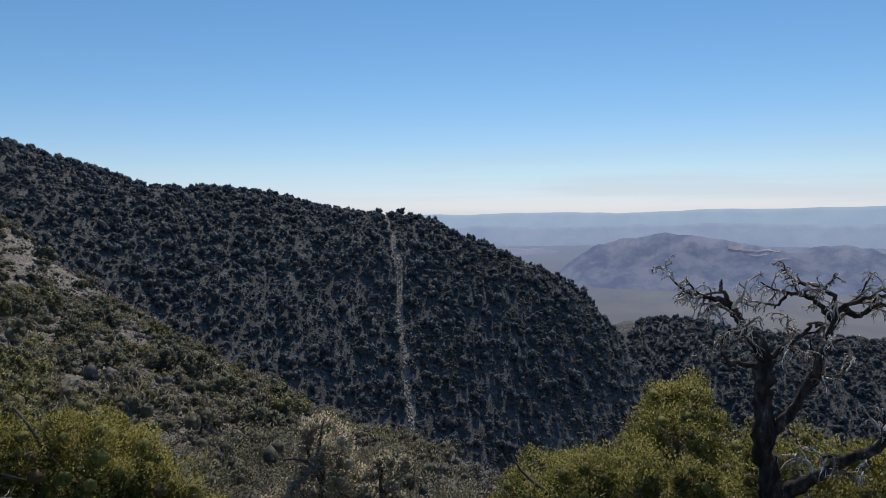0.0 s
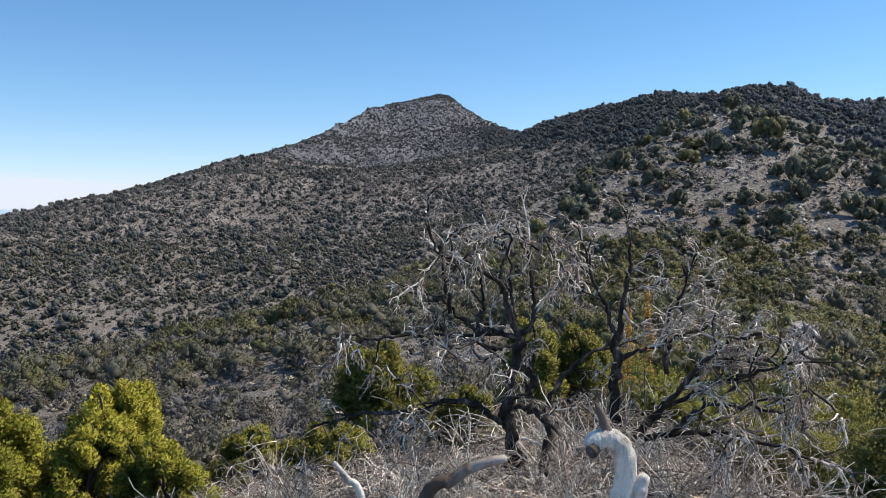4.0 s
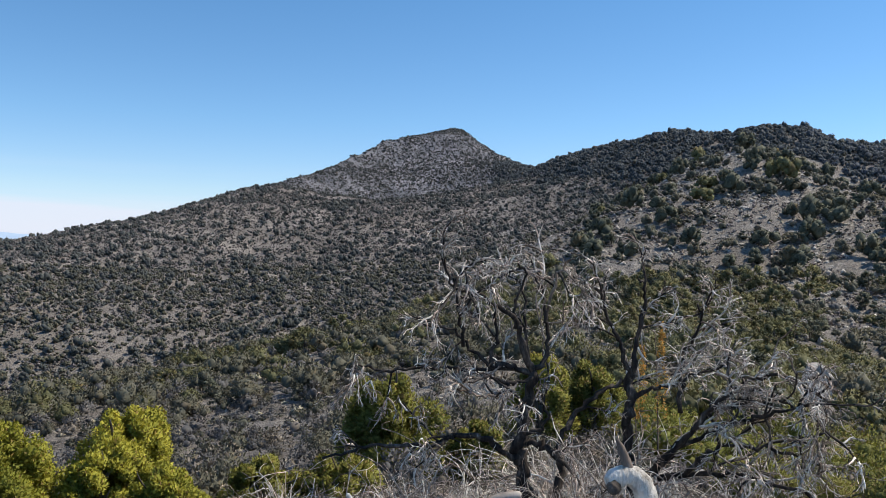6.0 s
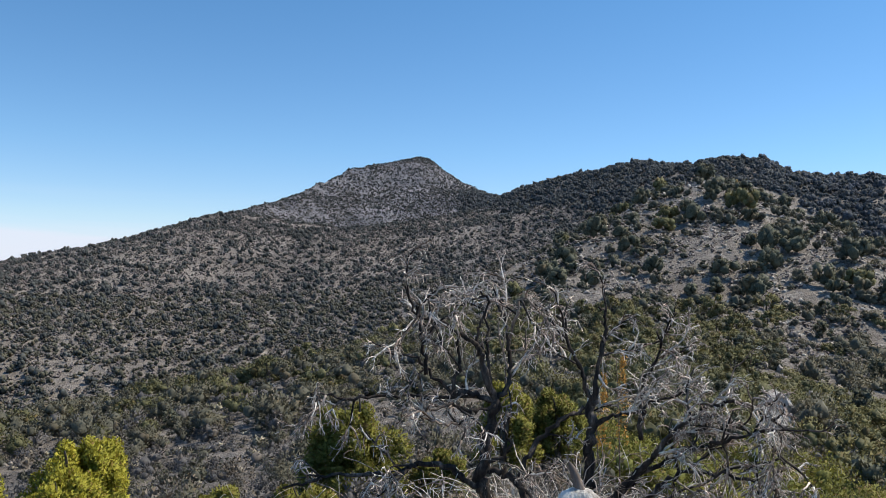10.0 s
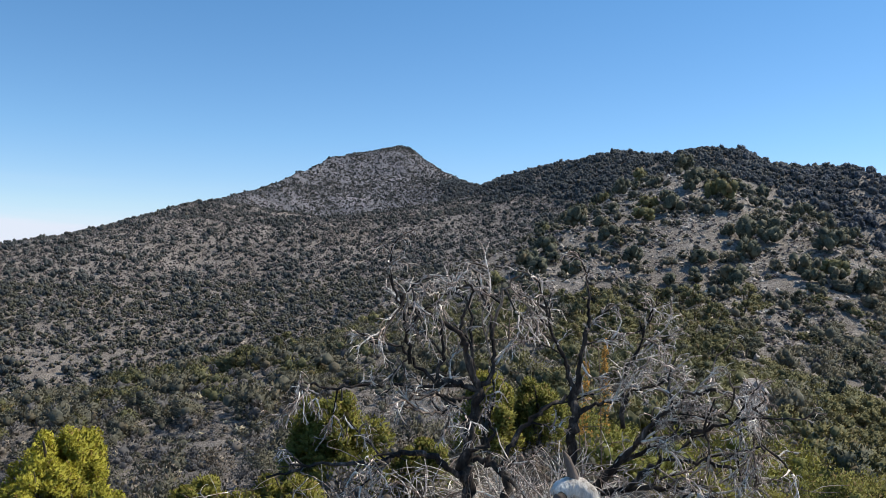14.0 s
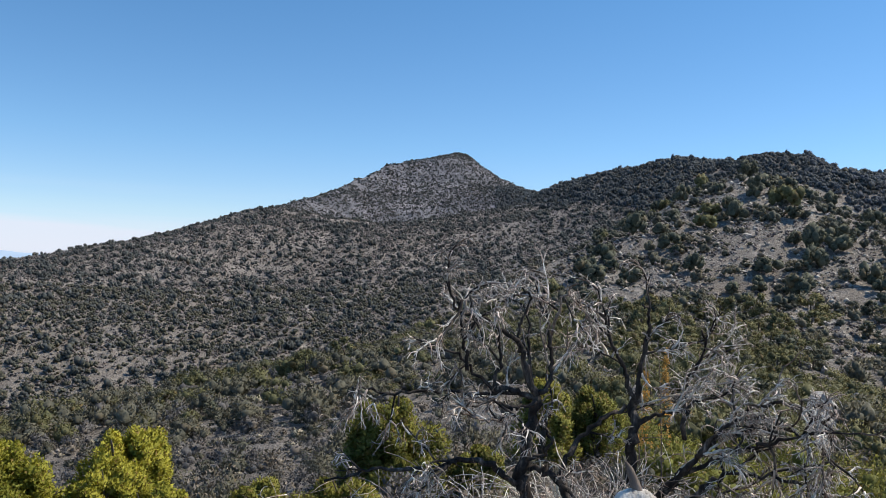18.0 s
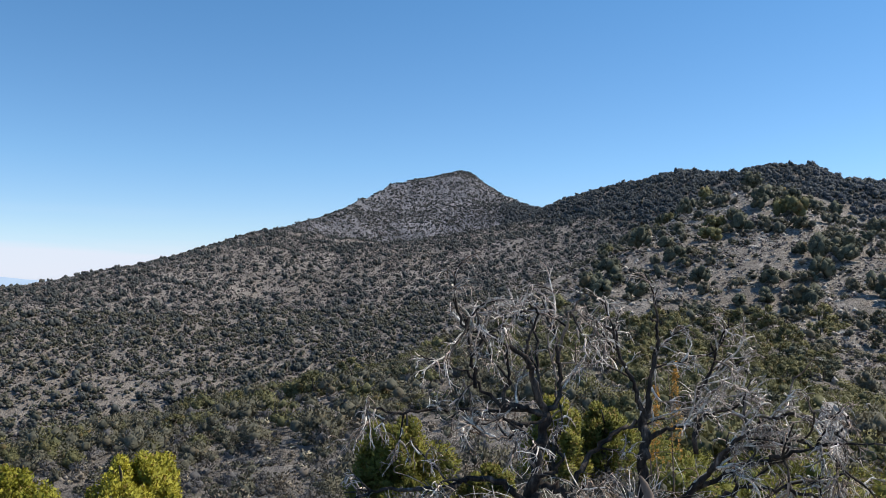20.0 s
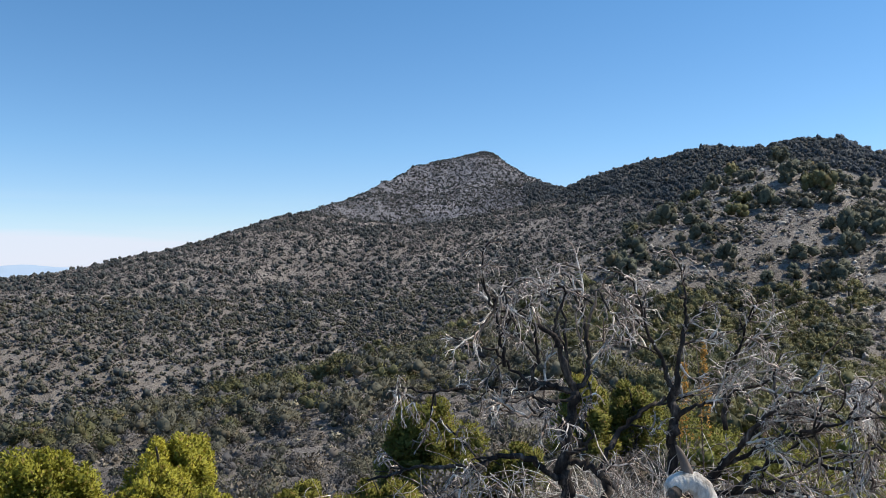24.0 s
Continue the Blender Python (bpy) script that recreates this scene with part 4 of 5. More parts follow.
def spur_trees():
    rng = np.random.default_rng(31)
    kinds = []
    for s in range(4):
        kinds.append(tree_thing("juniper", juniper_meshes(100 + s, 22, 60, 0.06, 1.0, 1.15, 0, 0.05, (0.14, 0.22), 0.6), LIVE_BARK, SPUR_JUNIPER, "dark rounded juniper on the stony spur", "tree", "junipers on the spur"))
    for s in range(4):
        kinds.append(tree_thing("juniper", juniper_meshes(120 + s, 22, 60, 0.06, 1.0, 1.3, 0, 0.05, (0.14, 0.22), 0.55), LIVE_BARK, GREEN, "olive-green juniper on the stony spur", "tree", "junipers on the spur"))
    spots = []

    def grow(count, a0, a1, r0, r1, s0, s1, green, gap):
        tries = made = 0
        while made < count and tries < 6000:
            tries += 1
            a, r = rng.uniform(a0, a1), math.sqrt(rng.uniform(r0 ** 2, r1 ** 2))
            x, y = spot(a, r)
            size = rng.uniform(s0, s1)
            if r > np.interp(a, HOLLOW_AZ, HOLLOW_R) - 10 or (23.0 < a < 28.0 and r < 64) or any((x - q[0]) ** 2 + (y - q[1]) ** 2 < (gap * (size + q[2])) ** 2 for q in spots):
                continue
            spots.append((x, y, size, rng.random() < green))
            made += 1

    grow(80, 6, 25, 62, 108, 1.6, 3.2, 0.8, 0.36)
    grow(125, 9, 33, 108, 225, 1.7, 4.4, 0.12, 0.40)
    grow(80, 27, 56, 40, 125, 1.3, 2.8, 0.4, 0.42)
    grow(60, 19, 36, 24, 60, 1.3, 2.4, 0.75, 0.42)
    grow(75, -24, 8, 62, 128, 1.2, 2.5, 0.75, 0.45)
    grow(26, -46, -16, 50, 120, 1.2, 2.2, 0.6, 0.5)
    spots.sort(key=lambda q: math.hypot(q[0], q[1]))
    far = [q for q in spots[280:]]
    shapes = [soft_bush(rng, 12, 420, rng.uniform(1.2, 1.7), 0.13) for _ in range(12)]
    for lush, mat, label in ((False, SPUR_JUNIPER, "dark rounded junipers high on the stony spur"), (True, GREEN, "olive-green junipers high on the stony spur")):
        px, py, ps = np.array([q[:3] for q in far if q[3] == lush]).T
        plant_stuff("woodland", rng, px, py, ps * 0.6, shapes, mat, label, "trees")
    for k, (x, y, size, green) in enumerate(spots[:280]):
        src = kinds[4 + k % 4] if green else kinds[k % 4]
        m = place(x, y, size, rng.uniform(0, 6.28), 0.1, rng.uniform(0.75, 1.05))
        if k < 8:
            kinds[k].matrix_basis = m
        else:
            o = copy_thing(src, Matrix.Translation(m.translation))
            o.matrix_basis = m


spur_trees()


def by_outcrop(a, r):
    return ((a > 23.3) & (a < 26.5) & (r > 30) & (r < 47)) | ((a > 26.6) & (a < 27.9) & (r > 50) & (r < 63))


def spur_scrub():
    rng = np.random.default_rng(41)
    tiers = ((0, 26, [compact_bush(rng, 480, 0.9, 0.09, 7, 0.3) for _ in range(10)]), (26, 52, [compact_bush(rng, 190, 0.9, 0.14, 3, 0.55) for _ in range(10)]),
             (52, 110, [compact_bush(rng, 40, 1.05, 0.2, 2, 0.9) for _ in range(10)]), (110, 999, [soft_bush(rng, 2, 12, 0.9, 0.32, SMALL_OCTA) for _ in range(8)]))
    x, y, a, r = scatter(rng, 32000, -50, 112, 14, 250)
    ok = (r < np.interp(a, HOLLOW_AZ, HOLLOW_R)) & (value_noise(x / 6 + 3, y / 6) + 0.35 * rng.random(len(x)) > np.interp(a, [-50, 0, 12, 20, 30, 40, 60], [0.36, 0.4, 0.58, 0.76, 0.82, 0.74, 0.55]) - np.interp(a, [5, 12, 34, 42], [0.3, 0.08, 0.08, 0.25]) * (r > 90) - 0.25 * (r < 32)) & ~by_outcrop(a, r)
    x, y, r = x[ok], y[ok], r[ok]
    x2, y2, a2, r2 = scatter(rng, 10500, -50, 100, 11, 112)
    ok2 = (r2 < np.interp(a2, HOLLOW_AZ, HOLLOW_R)) & (value_noise(x2 / 4 + 8, y2 / 4) + 0.3 * rng.random(len(x2)) > np.interp(a2, [-50, 0, 10, 30, 60], [0.42, 0.5, 0.78, 0.85, 0.72]) - 0.4 * (r2 < 32)) & ~by_outcrop(a2, r2)
    x, y, r = np.r_[x, x2[ok2]], np.r_[y, y2[ok2]], np.r_[r, r2[ok2]]
    which = rng.random(len(x)) * 0.6 + 0.4 * value_noise(x / 14, y / 14 + 60)
    size = (0.26 + 0.95 * rng.random(len(x)) ** 2.4) * np.interp(r, [16, 60, 200], [0.85, 1.0, 1.1])
    for lo, hi, mat, label in ((0, 0.42, FAR_SHRUB, "grey-green low scrub on the stony spur"), (0.42, 0.66, SPUR_SHRUB, "dark grey-green shrubs on the stony spur"), (0.66, 1, DRY_SCRUB, "dry brownish scrub on the stony spur")):
        s = (which >= lo) & (which < hi)
        for r0, r1, variants in tiers:
            k = s & (r >= r0) & (r < r1)
            plant_stuff("scrub", rng, x[k], y[k], size[k], variants, mat, label, "scrub")
    x, y, a, r = scatter(rng, 9000, 6, 46, 85, 220)
    ok = (r < np.interp(a, HOLLOW_AZ, HOLLOW_R)) & (value_noise(x / 7 + 15, y / 7) + 0.5 * rng.random(len(x)) > 0.62)
    plant_stuff("scrub", rng, x[ok], y[ok], 0.2 + 0.4 * rng.random(ok.sum()) ** 2, DOT_BUSH, LOW_BROWN, "tiny brownish scrub over the rocky spur", "scrub")
    # pale dry grass tufts between the shrubs
    x, y, a, r = scatter(rng, 6000, -50, 66, 30, 240)
    ok = (r < np.interp(a, HOLLOW_AZ, HOLLOW_R) + 40) & (value_noise(x / 12 + 50, y / 12) > 0.35)
    plant_stuff("grass", rng, x[ok], y[ok], 0.16 + 0.22 * rng.random(ok.sum()), TINY_BUSH, STRAW, "pale dry grass tufts between the shrubs", "grass")
    # taller shrubs between the junipers
    tall = [compact_bush(rng, 380, 1.25, 0.11, 6, 0.6) for _ in range(10)]
    mid = [soft_bush(rng, 5, 110, 1.15, 0.17) for _ in range(10)]
    close = [compact_bush(rng, 1300, 1.1, 0.055, 9, 0.4) for _ in range(6)]
    for mat, count, a0, a1, r0, r1, label in ((SPUR_SHRUB, 520, 16, 64, 30, 160, "dark rounded shrubs on the brink of the spur"), (SPUR_SHRUB, 80, 42, 66, 15, 34, "grey-green shrubs near the brink of the canyon"), (SPUR_SHRUB, 340, 29, 64, 36, 130, "olive-grey shrubs crowding the canyon side of the spur"), (SPUR_SHRUB, 420, 7, 36, 92, 215, "dark shrubs scattered over the rocky spur"), (GREEN, 180, 4, 62, 36, 110, "olive-green rounded shrubs on the spur"),
                                              (GREEN, 230, 7, 31, 24, 66, "olive-green bushes crowding the foot of the spur"), (OLIVE, 60, 8, 46, 17, 32, "olive-yellow bushes behind the dead trees"),
                                              (GREEN, 420, -30, 8, 45, 130, "olive-green shrubs on the hollow's near slope"), (SPUR_SHRUB, 900, -48, 10, 40, 130, "dark shrubs on the hollow's near slope")):
        x, y, a, r = scatter(rng, count, a0, a1, r0, r1)
        ok = (r < np.interp(a, HOLLOW_AZ, HOLLOW_R)) & (value_noise(x / 10 + 33, y / 10) + 0.4 * rng.random(len(x)) > 0.42) & ~by_outcrop(a, r)
        plant_stuff("scrub", rng, x[ok], y[ok], 0.6 + 1.0 * rng.random(ok.sum()) ** 1.6, close if r1 < 40 else (mid if r0 > 90 else tall), mat, label, "shrubs")


spur_scrub()


# ================= dead trees round the lookout =================
def crooked(rng, path, amount):
    """Kinks along a path, none at its ends."""
    p = path.copy()
    n = len(p)
    fade = np.minimum(np.arange(n), np.arange(n)[::-1]).clip(0, 2)[:, None] / 2
    return p + rng.normal(0, amount, p.shape) * fade


def dead_tree(name, limbs, seed, label, boughs, reach, fine, droop=0.0, white=0.3, thin=0.64):
    """Trunk and limbs that carry tapering boughs, side branches and fine hanging twigs."""
    rng = np.random.default_rng(seed)
    root = np.array(limbs[0][2][0])
    base = new(name)
    base.location = root
    tagged(base, label, "tree")
    grey, pale, dark = Pile(), Pile(), Pile()

    def pick():
        u = rng.random()
        return pale if u < white else (dark if u > 0.72 else grey)

    def sprout(w, j, spread):
        d = w[j] - w[j - 1]
        return d / (np.linalg.norm(d) + 1e-9) + rng.normal(0, spread, 3)

    def twigs(w, start, count, length, r):
        for _ in range(count):
            j = rng.integers(start, len(w))
            l2 = length * rng.uniform(0.5, 1.2)
            w2 = wander(rng, w[j], sprout(w, j, 0.5), l2, 8, 0.27, droop, 0.3)
            pick().add(tube(w2, r * rng.uniform(0.75, 1.1), r * 0.6, 3))
            for _ in range(3):
                j2 = rng.integers(2, 7)
                w3 = wander(rng, w2[j2], sprout(w2, j2, 0.6), l2 * rng.uniform(0.35, 0.7), 6, 0.27, droop * 1.5, 0.3)
                pick().add(tube(w3, r * rng.uniform(0.5, 0.75), r * 0.42, 3))

    for k, (r0, r1, pts) in enumerate(limbs):
        path = crooked(rng, smooth_path(np.array(pts) - root, 5), 0.012 + 0.09 * r1)
        size = r0 * thin
        pile = Pile()
        pile.add(tube(path, size, max(r1 * thin, fine), 9 if r0 > 0.03 else 7, 0.36, rng, 0.75))
        thing("trunk" if k == 0 else "limb", pile.mesh("limb", True), DARK_BARK if r0 > 0.029 else TWIG, base)
        if k == 0:
            continue
        total = np.linalg.norm(np.diff(path, axis=0), axis=1).sum()
        for _ in range(max(2, int(total * boughs))):
            i = rng.integers(max(2, len(path) // 4), len(path))
            here = size + (max(r1 * thin, fine) - size) * (i / len(path)) ** 0.75
            thick = max(here * rng.uniform(0.4, 0.7), fine * 1.3)
            L = reach * rng.uniform(0.5, 1.2) * min(1.3, 0.7 + thick * 22)
            w = wander(rng, path[i], sprout(path, i, 0.55) + np.array([0, 0, 0.06]), L, 11, 0.19, 0.0, 0.25)
            arm = Pile()
            arm.add(tube(w, thick, fine * 0.7, 6, 0.3, rng, 0.8))
            u = rng.random()
            thing("branch", arm.mesh("branch", True), BLEACHED if u < white else (DARK_BARK if u > 0.5 else TWIG), base)
            for _ in range(4):
                j = rng.integers(3, 12)
                w2 = wander(rng, w[j], sprout(w, j, 0.6), L * rng.uniform(0.3, 0.6), 7, 0.25, droop * 0.5, 0.2)
                pick().add(tube(w2, fine * rng.uniform(0.9, 1.4), fine * 0.5, 4))
                twigs(w2, 2, 3, L * 0.3, fine * 0.56)
            twigs(w, 4, 3, L * 0.36, fine * 0.6)
    thing("twig_tangle", grey.mesh("twig_tangle"), TWIG, base, "crooked grey dead twigs", kind="stuff")
    thing("twig_tangle", dark.mesh("twig_tangle"), DRY_WOOD, base, "brown dead twigs", kind="stuff")
    thing("twig_tangle", pale.mesh("twig_tangle"), BLEACHED, base, "bleached white bare twigs", kind="stuff")
    return base


LEFT_TREE = []
LEFT_TREE.append((0.115, 0.085, [(0.82, 7.89, -2.85), (0.78, 7.89, -2.41), (0.76, 7.9, -2.23), (0.77, 7.89, -1.95), (0.8, 7.89, -1.67), (0.86, 7.88, -1.35)]))
LEFT_TREE.append((0.06, 0.012, [(0.86, 7.88, -1.35), (0.71, 7.82, -0.98), (0.66, 7.74, -0.81), (0.5, 7.67, -0.68), (0.27, 7.6, -0.55), (0.05, 7.52, -0.49), (-0.07, 7.44, -0.21)]))
LEFT_TREE.append((0.03, 0.01, [(0.66, 7.8, -0.82), (0.67, 7.74, -0.59), (0.74, 7.66, -0.36), (0.66, 7.6, -0.25)]))
LEFT_TREE.append((0.022, 0.008, [(0.5, 7.72, -0.68), (0.44, 7.6, -0.49), (0.35, 7.48, -0.35), (0.21, 7.36, -0.33), (0.08, 7.24, -0.37)]))
LEFT_TREE.append((0.055, 0.012, [(0.86, 7.88, -1.35), (0.96, 7.91, -1.23), (1.01, 7.95, -1.06), (0.99, 7.99, -0.78), (0.95, 8.03, -0.52), (0.86, 8.09, -0.35)]))
LEFT_TREE.append((0.028, 0.008, [(1.01, 7.97, -1.06), (1.16, 8.08, -0.97), (1.38, 8.18, -0.88), (1.6, 8.27, -0.8)]))
LEFT_TREE.append((0.025, 0.008, [(0.99, 8.02, -0.78), (1.04, 7.83, -0.48), (1.08, 7.64, -0.28), (1.17, 7.44, -0.19)]))
LEFT_TREE.append((0.05, 0.012, [(0.86, 7.88, -1.35), (0.67, 7.84, -1.3), (0.53, 7.78, -1.24), (0.41, 7.72, -1.26), (0.19, 7.67, -1.03), (0.03, 7.6, -0.9), (-0.24, 7.54, -0.85)]))
LEFT_TREE.append((0.036, 0.01, [(0.42, 7.72, -1.27), (0.47, 7.72, -1.03), (0.46, 7.72, -0.81), (0.47, 7.72, -0.67)]))
LEFT_TREE.append((0.034, 0.012, [(0.15, 7.63, -1.06), (0.11, 7.57, -0.79), (0.08, 7.5, -0.57), (0.04, 7.44, -0.4)]))
LEFT_TREE.append((0.03, 0.01, [(0.84, 7.79, -1.38), (0.68, 7.63, -1.41), (0.53, 7.46, -1.37), (0.39, 7.3, -1.3), (0.2, 7.13, -1.32)]))
LEFT_TREE.append((0.03, 0.01, [(0.68, 7.9, -1.32), (0.22, 7.83, -1.32), (-0.08, 7.74, -1.29), (-0.36, 7.63, -1.29), (-0.65, 7.51, -1.29), (-0.86, 7.39, -1.23), (-0.93, 7.29, -1.29)]))
LEFT_TREE.append((0.06, 0.016, [(0.78, 7.89, -2.24), (0.55, 7.83, -2.12), (0.41, 7.75, -1.99), (0.13, 7.67, -1.93), (-0.01, 7.59, -1.97), (-0.09, 7.5, -1.99), (-0.65, 7.39, -1.98), (-0.88, 7.28, -2.01), (-1.12, 7.16, -2.05)]))
LEFT_TREE.append((0.05, 0.07, [(0.79, 7.89, -2.04), (0.97, 7.77, -2.06), (1.11, 7.65, -2.15), (1.1, 7.55, -2.35), (1.03, 7.46, -2.64)]))
LEFT_TREE.append((0.045, 0.03, [(1.09, 7.86, -2.16), (1.24, 7.96, -1.85), (1.46, 8.05, -1.64), (1.7, 8.13, -1.51), (1.92, 8.2, -1.44)]))
LEFT_TREE.append((0.028, 0.008, [(0.78, 7.89, -1.9), (0.64, 7.78, -1.7), (0.49, 7.67, -1.57), (0.29, 7.55, -1.52), (0.08, 7.44, -1.43)]))
LEFT_TREE.append((0.04, 0.012, [(0.82, 7.88, -1.26), (0.78, 7.96, -0.98), (0.78, 8.05, -0.69), (0.74, 8.13, -0.47)]))
LEFT_TREE.append((0.03, 0.016, [(0.80, 7.82, -1.95), (0.96, 7.74, -1.84), (0.98, 7.70, -1.72), (0.93, 7.68, -1.58), (0.98, 7.66, -1.47)]))
RIGHT_TREE = []
RIGHT_TREE.append((0.1, 0.07, [(2.02, 7.97, -2.86), (1.92, 8.0, -2.43), (1.85, 8.02, -2.09), (1.84, 8.02, -1.8), (1.86, 8.01, -1.58), (1.88, 8.01, -1.35)]))
RIGHT_TREE.append((0.055, 0.012, [(1.88, 8.01, -1.35), (1.9, 7.98, -1.06), (1.95, 7.94, -0.72), (1.96, 7.91, -0.49), (1.89, 7.9, -0.39)]))
RIGHT_TREE.append((0.045, 0.01, [(1.88, 8.01, -1.4), (1.78, 7.97, -1.22), (1.72, 7.92, -1.0), (1.6, 7.89, -0.82), (1.53, 7.84, -0.59), (1.45, 7.79, -0.48)]))
RIGHT_TREE.append((0.05, 0.012, [(2.54, 8.55, -1.86), (2.53, 8.52, -1.49), (2.53, 8.47, -1.21), (2.61, 8.41, -1.05), (2.67, 8.35, -0.81), (2.62, 8.32, -0.66)]))
RIGHT_TREE.append((0.02, 0.008, [(2.67, 8.41, -0.95), (2.75, 8.35, -0.9), (2.82, 8.29, -0.85), (2.87, 8.24, -0.88)]))
RIGHT_TREE.append((0.085, 0.02, [(1.89, 8.0, -2.54), (2.07, 7.82, -2.28), (2.21, 7.63, -2.01), (2.34, 7.44, -1.78), (2.46, 7.26, -1.5), (2.56, 7.07, -1.34)]))
RIGHT_TREE.append((0.05, 0.012, [(2.23, 7.71, -2.03), (2.44, 7.43, -1.83), (2.64, 7.15, -1.63), (2.82, 6.86, -1.49), (2.97, 6.58, -1.34)]))
RIGHT_TREE.append((0.05, 0.012, [(2.13, 7.84, -2.37), (2.37, 7.56, -2.23), (2.58, 7.28, -2.14), (2.81, 6.98, -2.11), (3.04, 6.66, -2.12), (3.24, 6.34, -2.13)]))
RIGHT_TREE.append((0.04, 0.01, [(2.37, 7.56, -1.81), (2.53, 7.4, -1.51), (2.72, 7.23, -1.29), (2.9, 7.05, -1.18), (3.06, 6.87, -1.2), (3.19, 6.7, -1.31)]))
RIGHT_TREE.append((0.035, 0.01, [(2.51, 7.41, -1.53), (2.7, 7.18, -1.46), (2.9, 6.94, -1.39), (3.07, 6.7, -1.46), (3.15, 6.49, -1.59)]))
RIGHT_TREE.append((0.04, 0.01, [(1.86, 8.01, -1.63), (2.04, 7.89, -1.49), (2.22, 7.76, -1.43), (2.4, 7.63, -1.28), (2.57, 7.49, -1.21)]))
RIGHT_TREE.append((0.045, 0.01, [(2.32, 7.58, -2.24), (2.46, 7.37, -1.97), (2.68, 7.13, -1.85), (2.92, 6.88, -1.83), (3.08, 6.64, -1.91)]))
CLIFF_TREE = []
CLIFF_TREE.append((0.16, 0.12, [(11.0, 0.64, -4.52), (10.99, 0.74, -4.02), (10.99, 0.79, -3.63), (10.99, 0.83, -3.18), (10.99, 0.82, -2.66), (10.99, 0.81, -2.21)]))
CLIFF_TREE.append((0.11, 0.012, [(10.99, 0.81, -2.21), (10.95, 0.91, -1.92), (10.91, 1.08, -1.74), (10.87, 1.18, -1.55), (10.83, 1.28, -1.44), (10.77, 1.52, -1.37), (10.71, 1.73, -1.33), (10.65, 1.9, -1.19)]))
CLIFF_TREE.append((0.05, 0.015, [(10.85, 1.18, -1.55), (10.84, 1.28, -1.4), (10.83, 1.35, -1.26), (10.83, 1.34, -1.15)]))
CLIFF_TREE.append((0.05, 0.012, [(10.98, 0.91, -1.96), (10.79, 1.17, -1.84), (10.6, 1.32, -1.74), (10.42, 1.4, -1.83)]))
CLIFF_TREE.append((0.045, 0.01, [(10.99, 0.84, -2.36), (10.82, 1.03, -2.24), (10.65, 1.22, -2.18), (10.48, 1.32, -1.98), (10.34, 1.25, -1.85)]))
CLIFF_TREE.append((0.095, 0.02, [(10.99, 0.81, -3.26), (11.04, 0.56, -2.94), (11.09, 0.37, -2.64), (11.13, 0.21, -2.26), (11.17, 0.08, -1.9), (11.2, 0.02, -1.64), (11.24, -0.07, -1.5), (11.28, -0.32, -1.38), (11.3, -0.64, -1.3)]))
CLIFF_TREE.append((0.05, 0.01, [(11.22, 0.02, -1.64), (11.17, 0.19, -1.46), (11.11, 0.39, -1.32), (11.05, 0.58, -1.36), (10.99, 0.71, -1.51)]))
CLIFF_TREE.append((0.045, 0.01, [(11.22, -0.01, -1.57), (11.15, 0.06, -1.31), (11.08, 0.26, -1.2), (11.01, 0.52, -1.21)]))
CLIFF_TREE.append((0.05, 0.015, [(11.32, -0.07, -1.51), (11.38, -0.27, -1.61), (11.44, -0.46, -1.47), (11.5, -0.71, -1.53)]))
CLIFF_TREE.append((0.1, 0.05, [(11.0, 0.58, -3.99), (10.91, 0.28, -3.68), (10.82, -0.04, -3.43), (10.71, -0.34, -3.18), (10.6, -0.63, -2.94), (10.47, -0.95, -2.63)]))
CLIFF_TREE.append((0.05, 0.015, [(10.99, 0.81, -2.21), (11.1, 0.64, -2.07), (11.21, 0.38, -1.85), (11.31, 0.25, -1.74), (11.42, 0.12, -1.79)]))
dead_tree("dead_tree", LEFT_TREE, 3, "dead leafless juniper with dark trunk and silvery crooked twigs", 3.6, 0.5, 0.0095, -0.10, 0.3)
dead_tree("dead_tree", RIGHT_TREE, 4, "dead spreading shrub tree with tangled grey twigs", 5.8, 0.46, 0.0095, -0.10, 0.32)
dead_tree("dead_tree", CLIFF_TREE, 8, "gnarled dead tree with twisted dark limbs above the canyon", 5.0, 0.36, 0.013, -0.14, 0.22, 0.95)

# ================= near living trees =================
def near_tree(name, seed, x, y, height, width, clumps, leaves, leaf, mat, label, category="tree", group="", taper=0.7):
    meshes = juniper_meshes(seed, clumps, leaves, leaf, 1.0, width / height, 7, 0.25, (0.05 * width / height + 0.02, 0.11 * width / height + 0.03), taper, 0.42)
    t = tree_thing(name, meshes, LIVE_BARK, mat, label, category, group)
    t.matrix_basis = place(x, y, height, seed * 1.7, 0.08)
    return t


def near_by_top(name, seed, az, r, top, width, clumps, leaves, leaf, mat, label, category="tree"):
    """A tree whose top reaches the height top."""
    x, y = spot(az, r)
    h = top - float(ground_z(x, y))
    return near_tree(name, seed, x, y, h, width, clumps, leaves, leaf / h, mat, label, category)


near_by_top("juniper", 201, -22.6, 12, -2.4, 1.7, 80, 480, 0.040, YELLOW_GREEN, "bright yellow-green juniper with upright leafy sprays")
near_by_top("juniper", 202, -26.9, 12, -2.3, 1.9, 80, 480, 0.040, YELLOW_GREEN, "bright yellow-green juniper with a bare side stem")
near_by_top("juniper", 203, -24.6, 11.5, -2.75, 1.3, 50, 480, 0.040, YELLOW_GREEN, "small yellow-green juniper between two taller ones")
near_by_top("juniper", 204, -31.2, 11.5, -2.5, 2.0, 80, 480, 0.040, YELLOW_GREEN, "bushy yellow-green juniper on the slope")
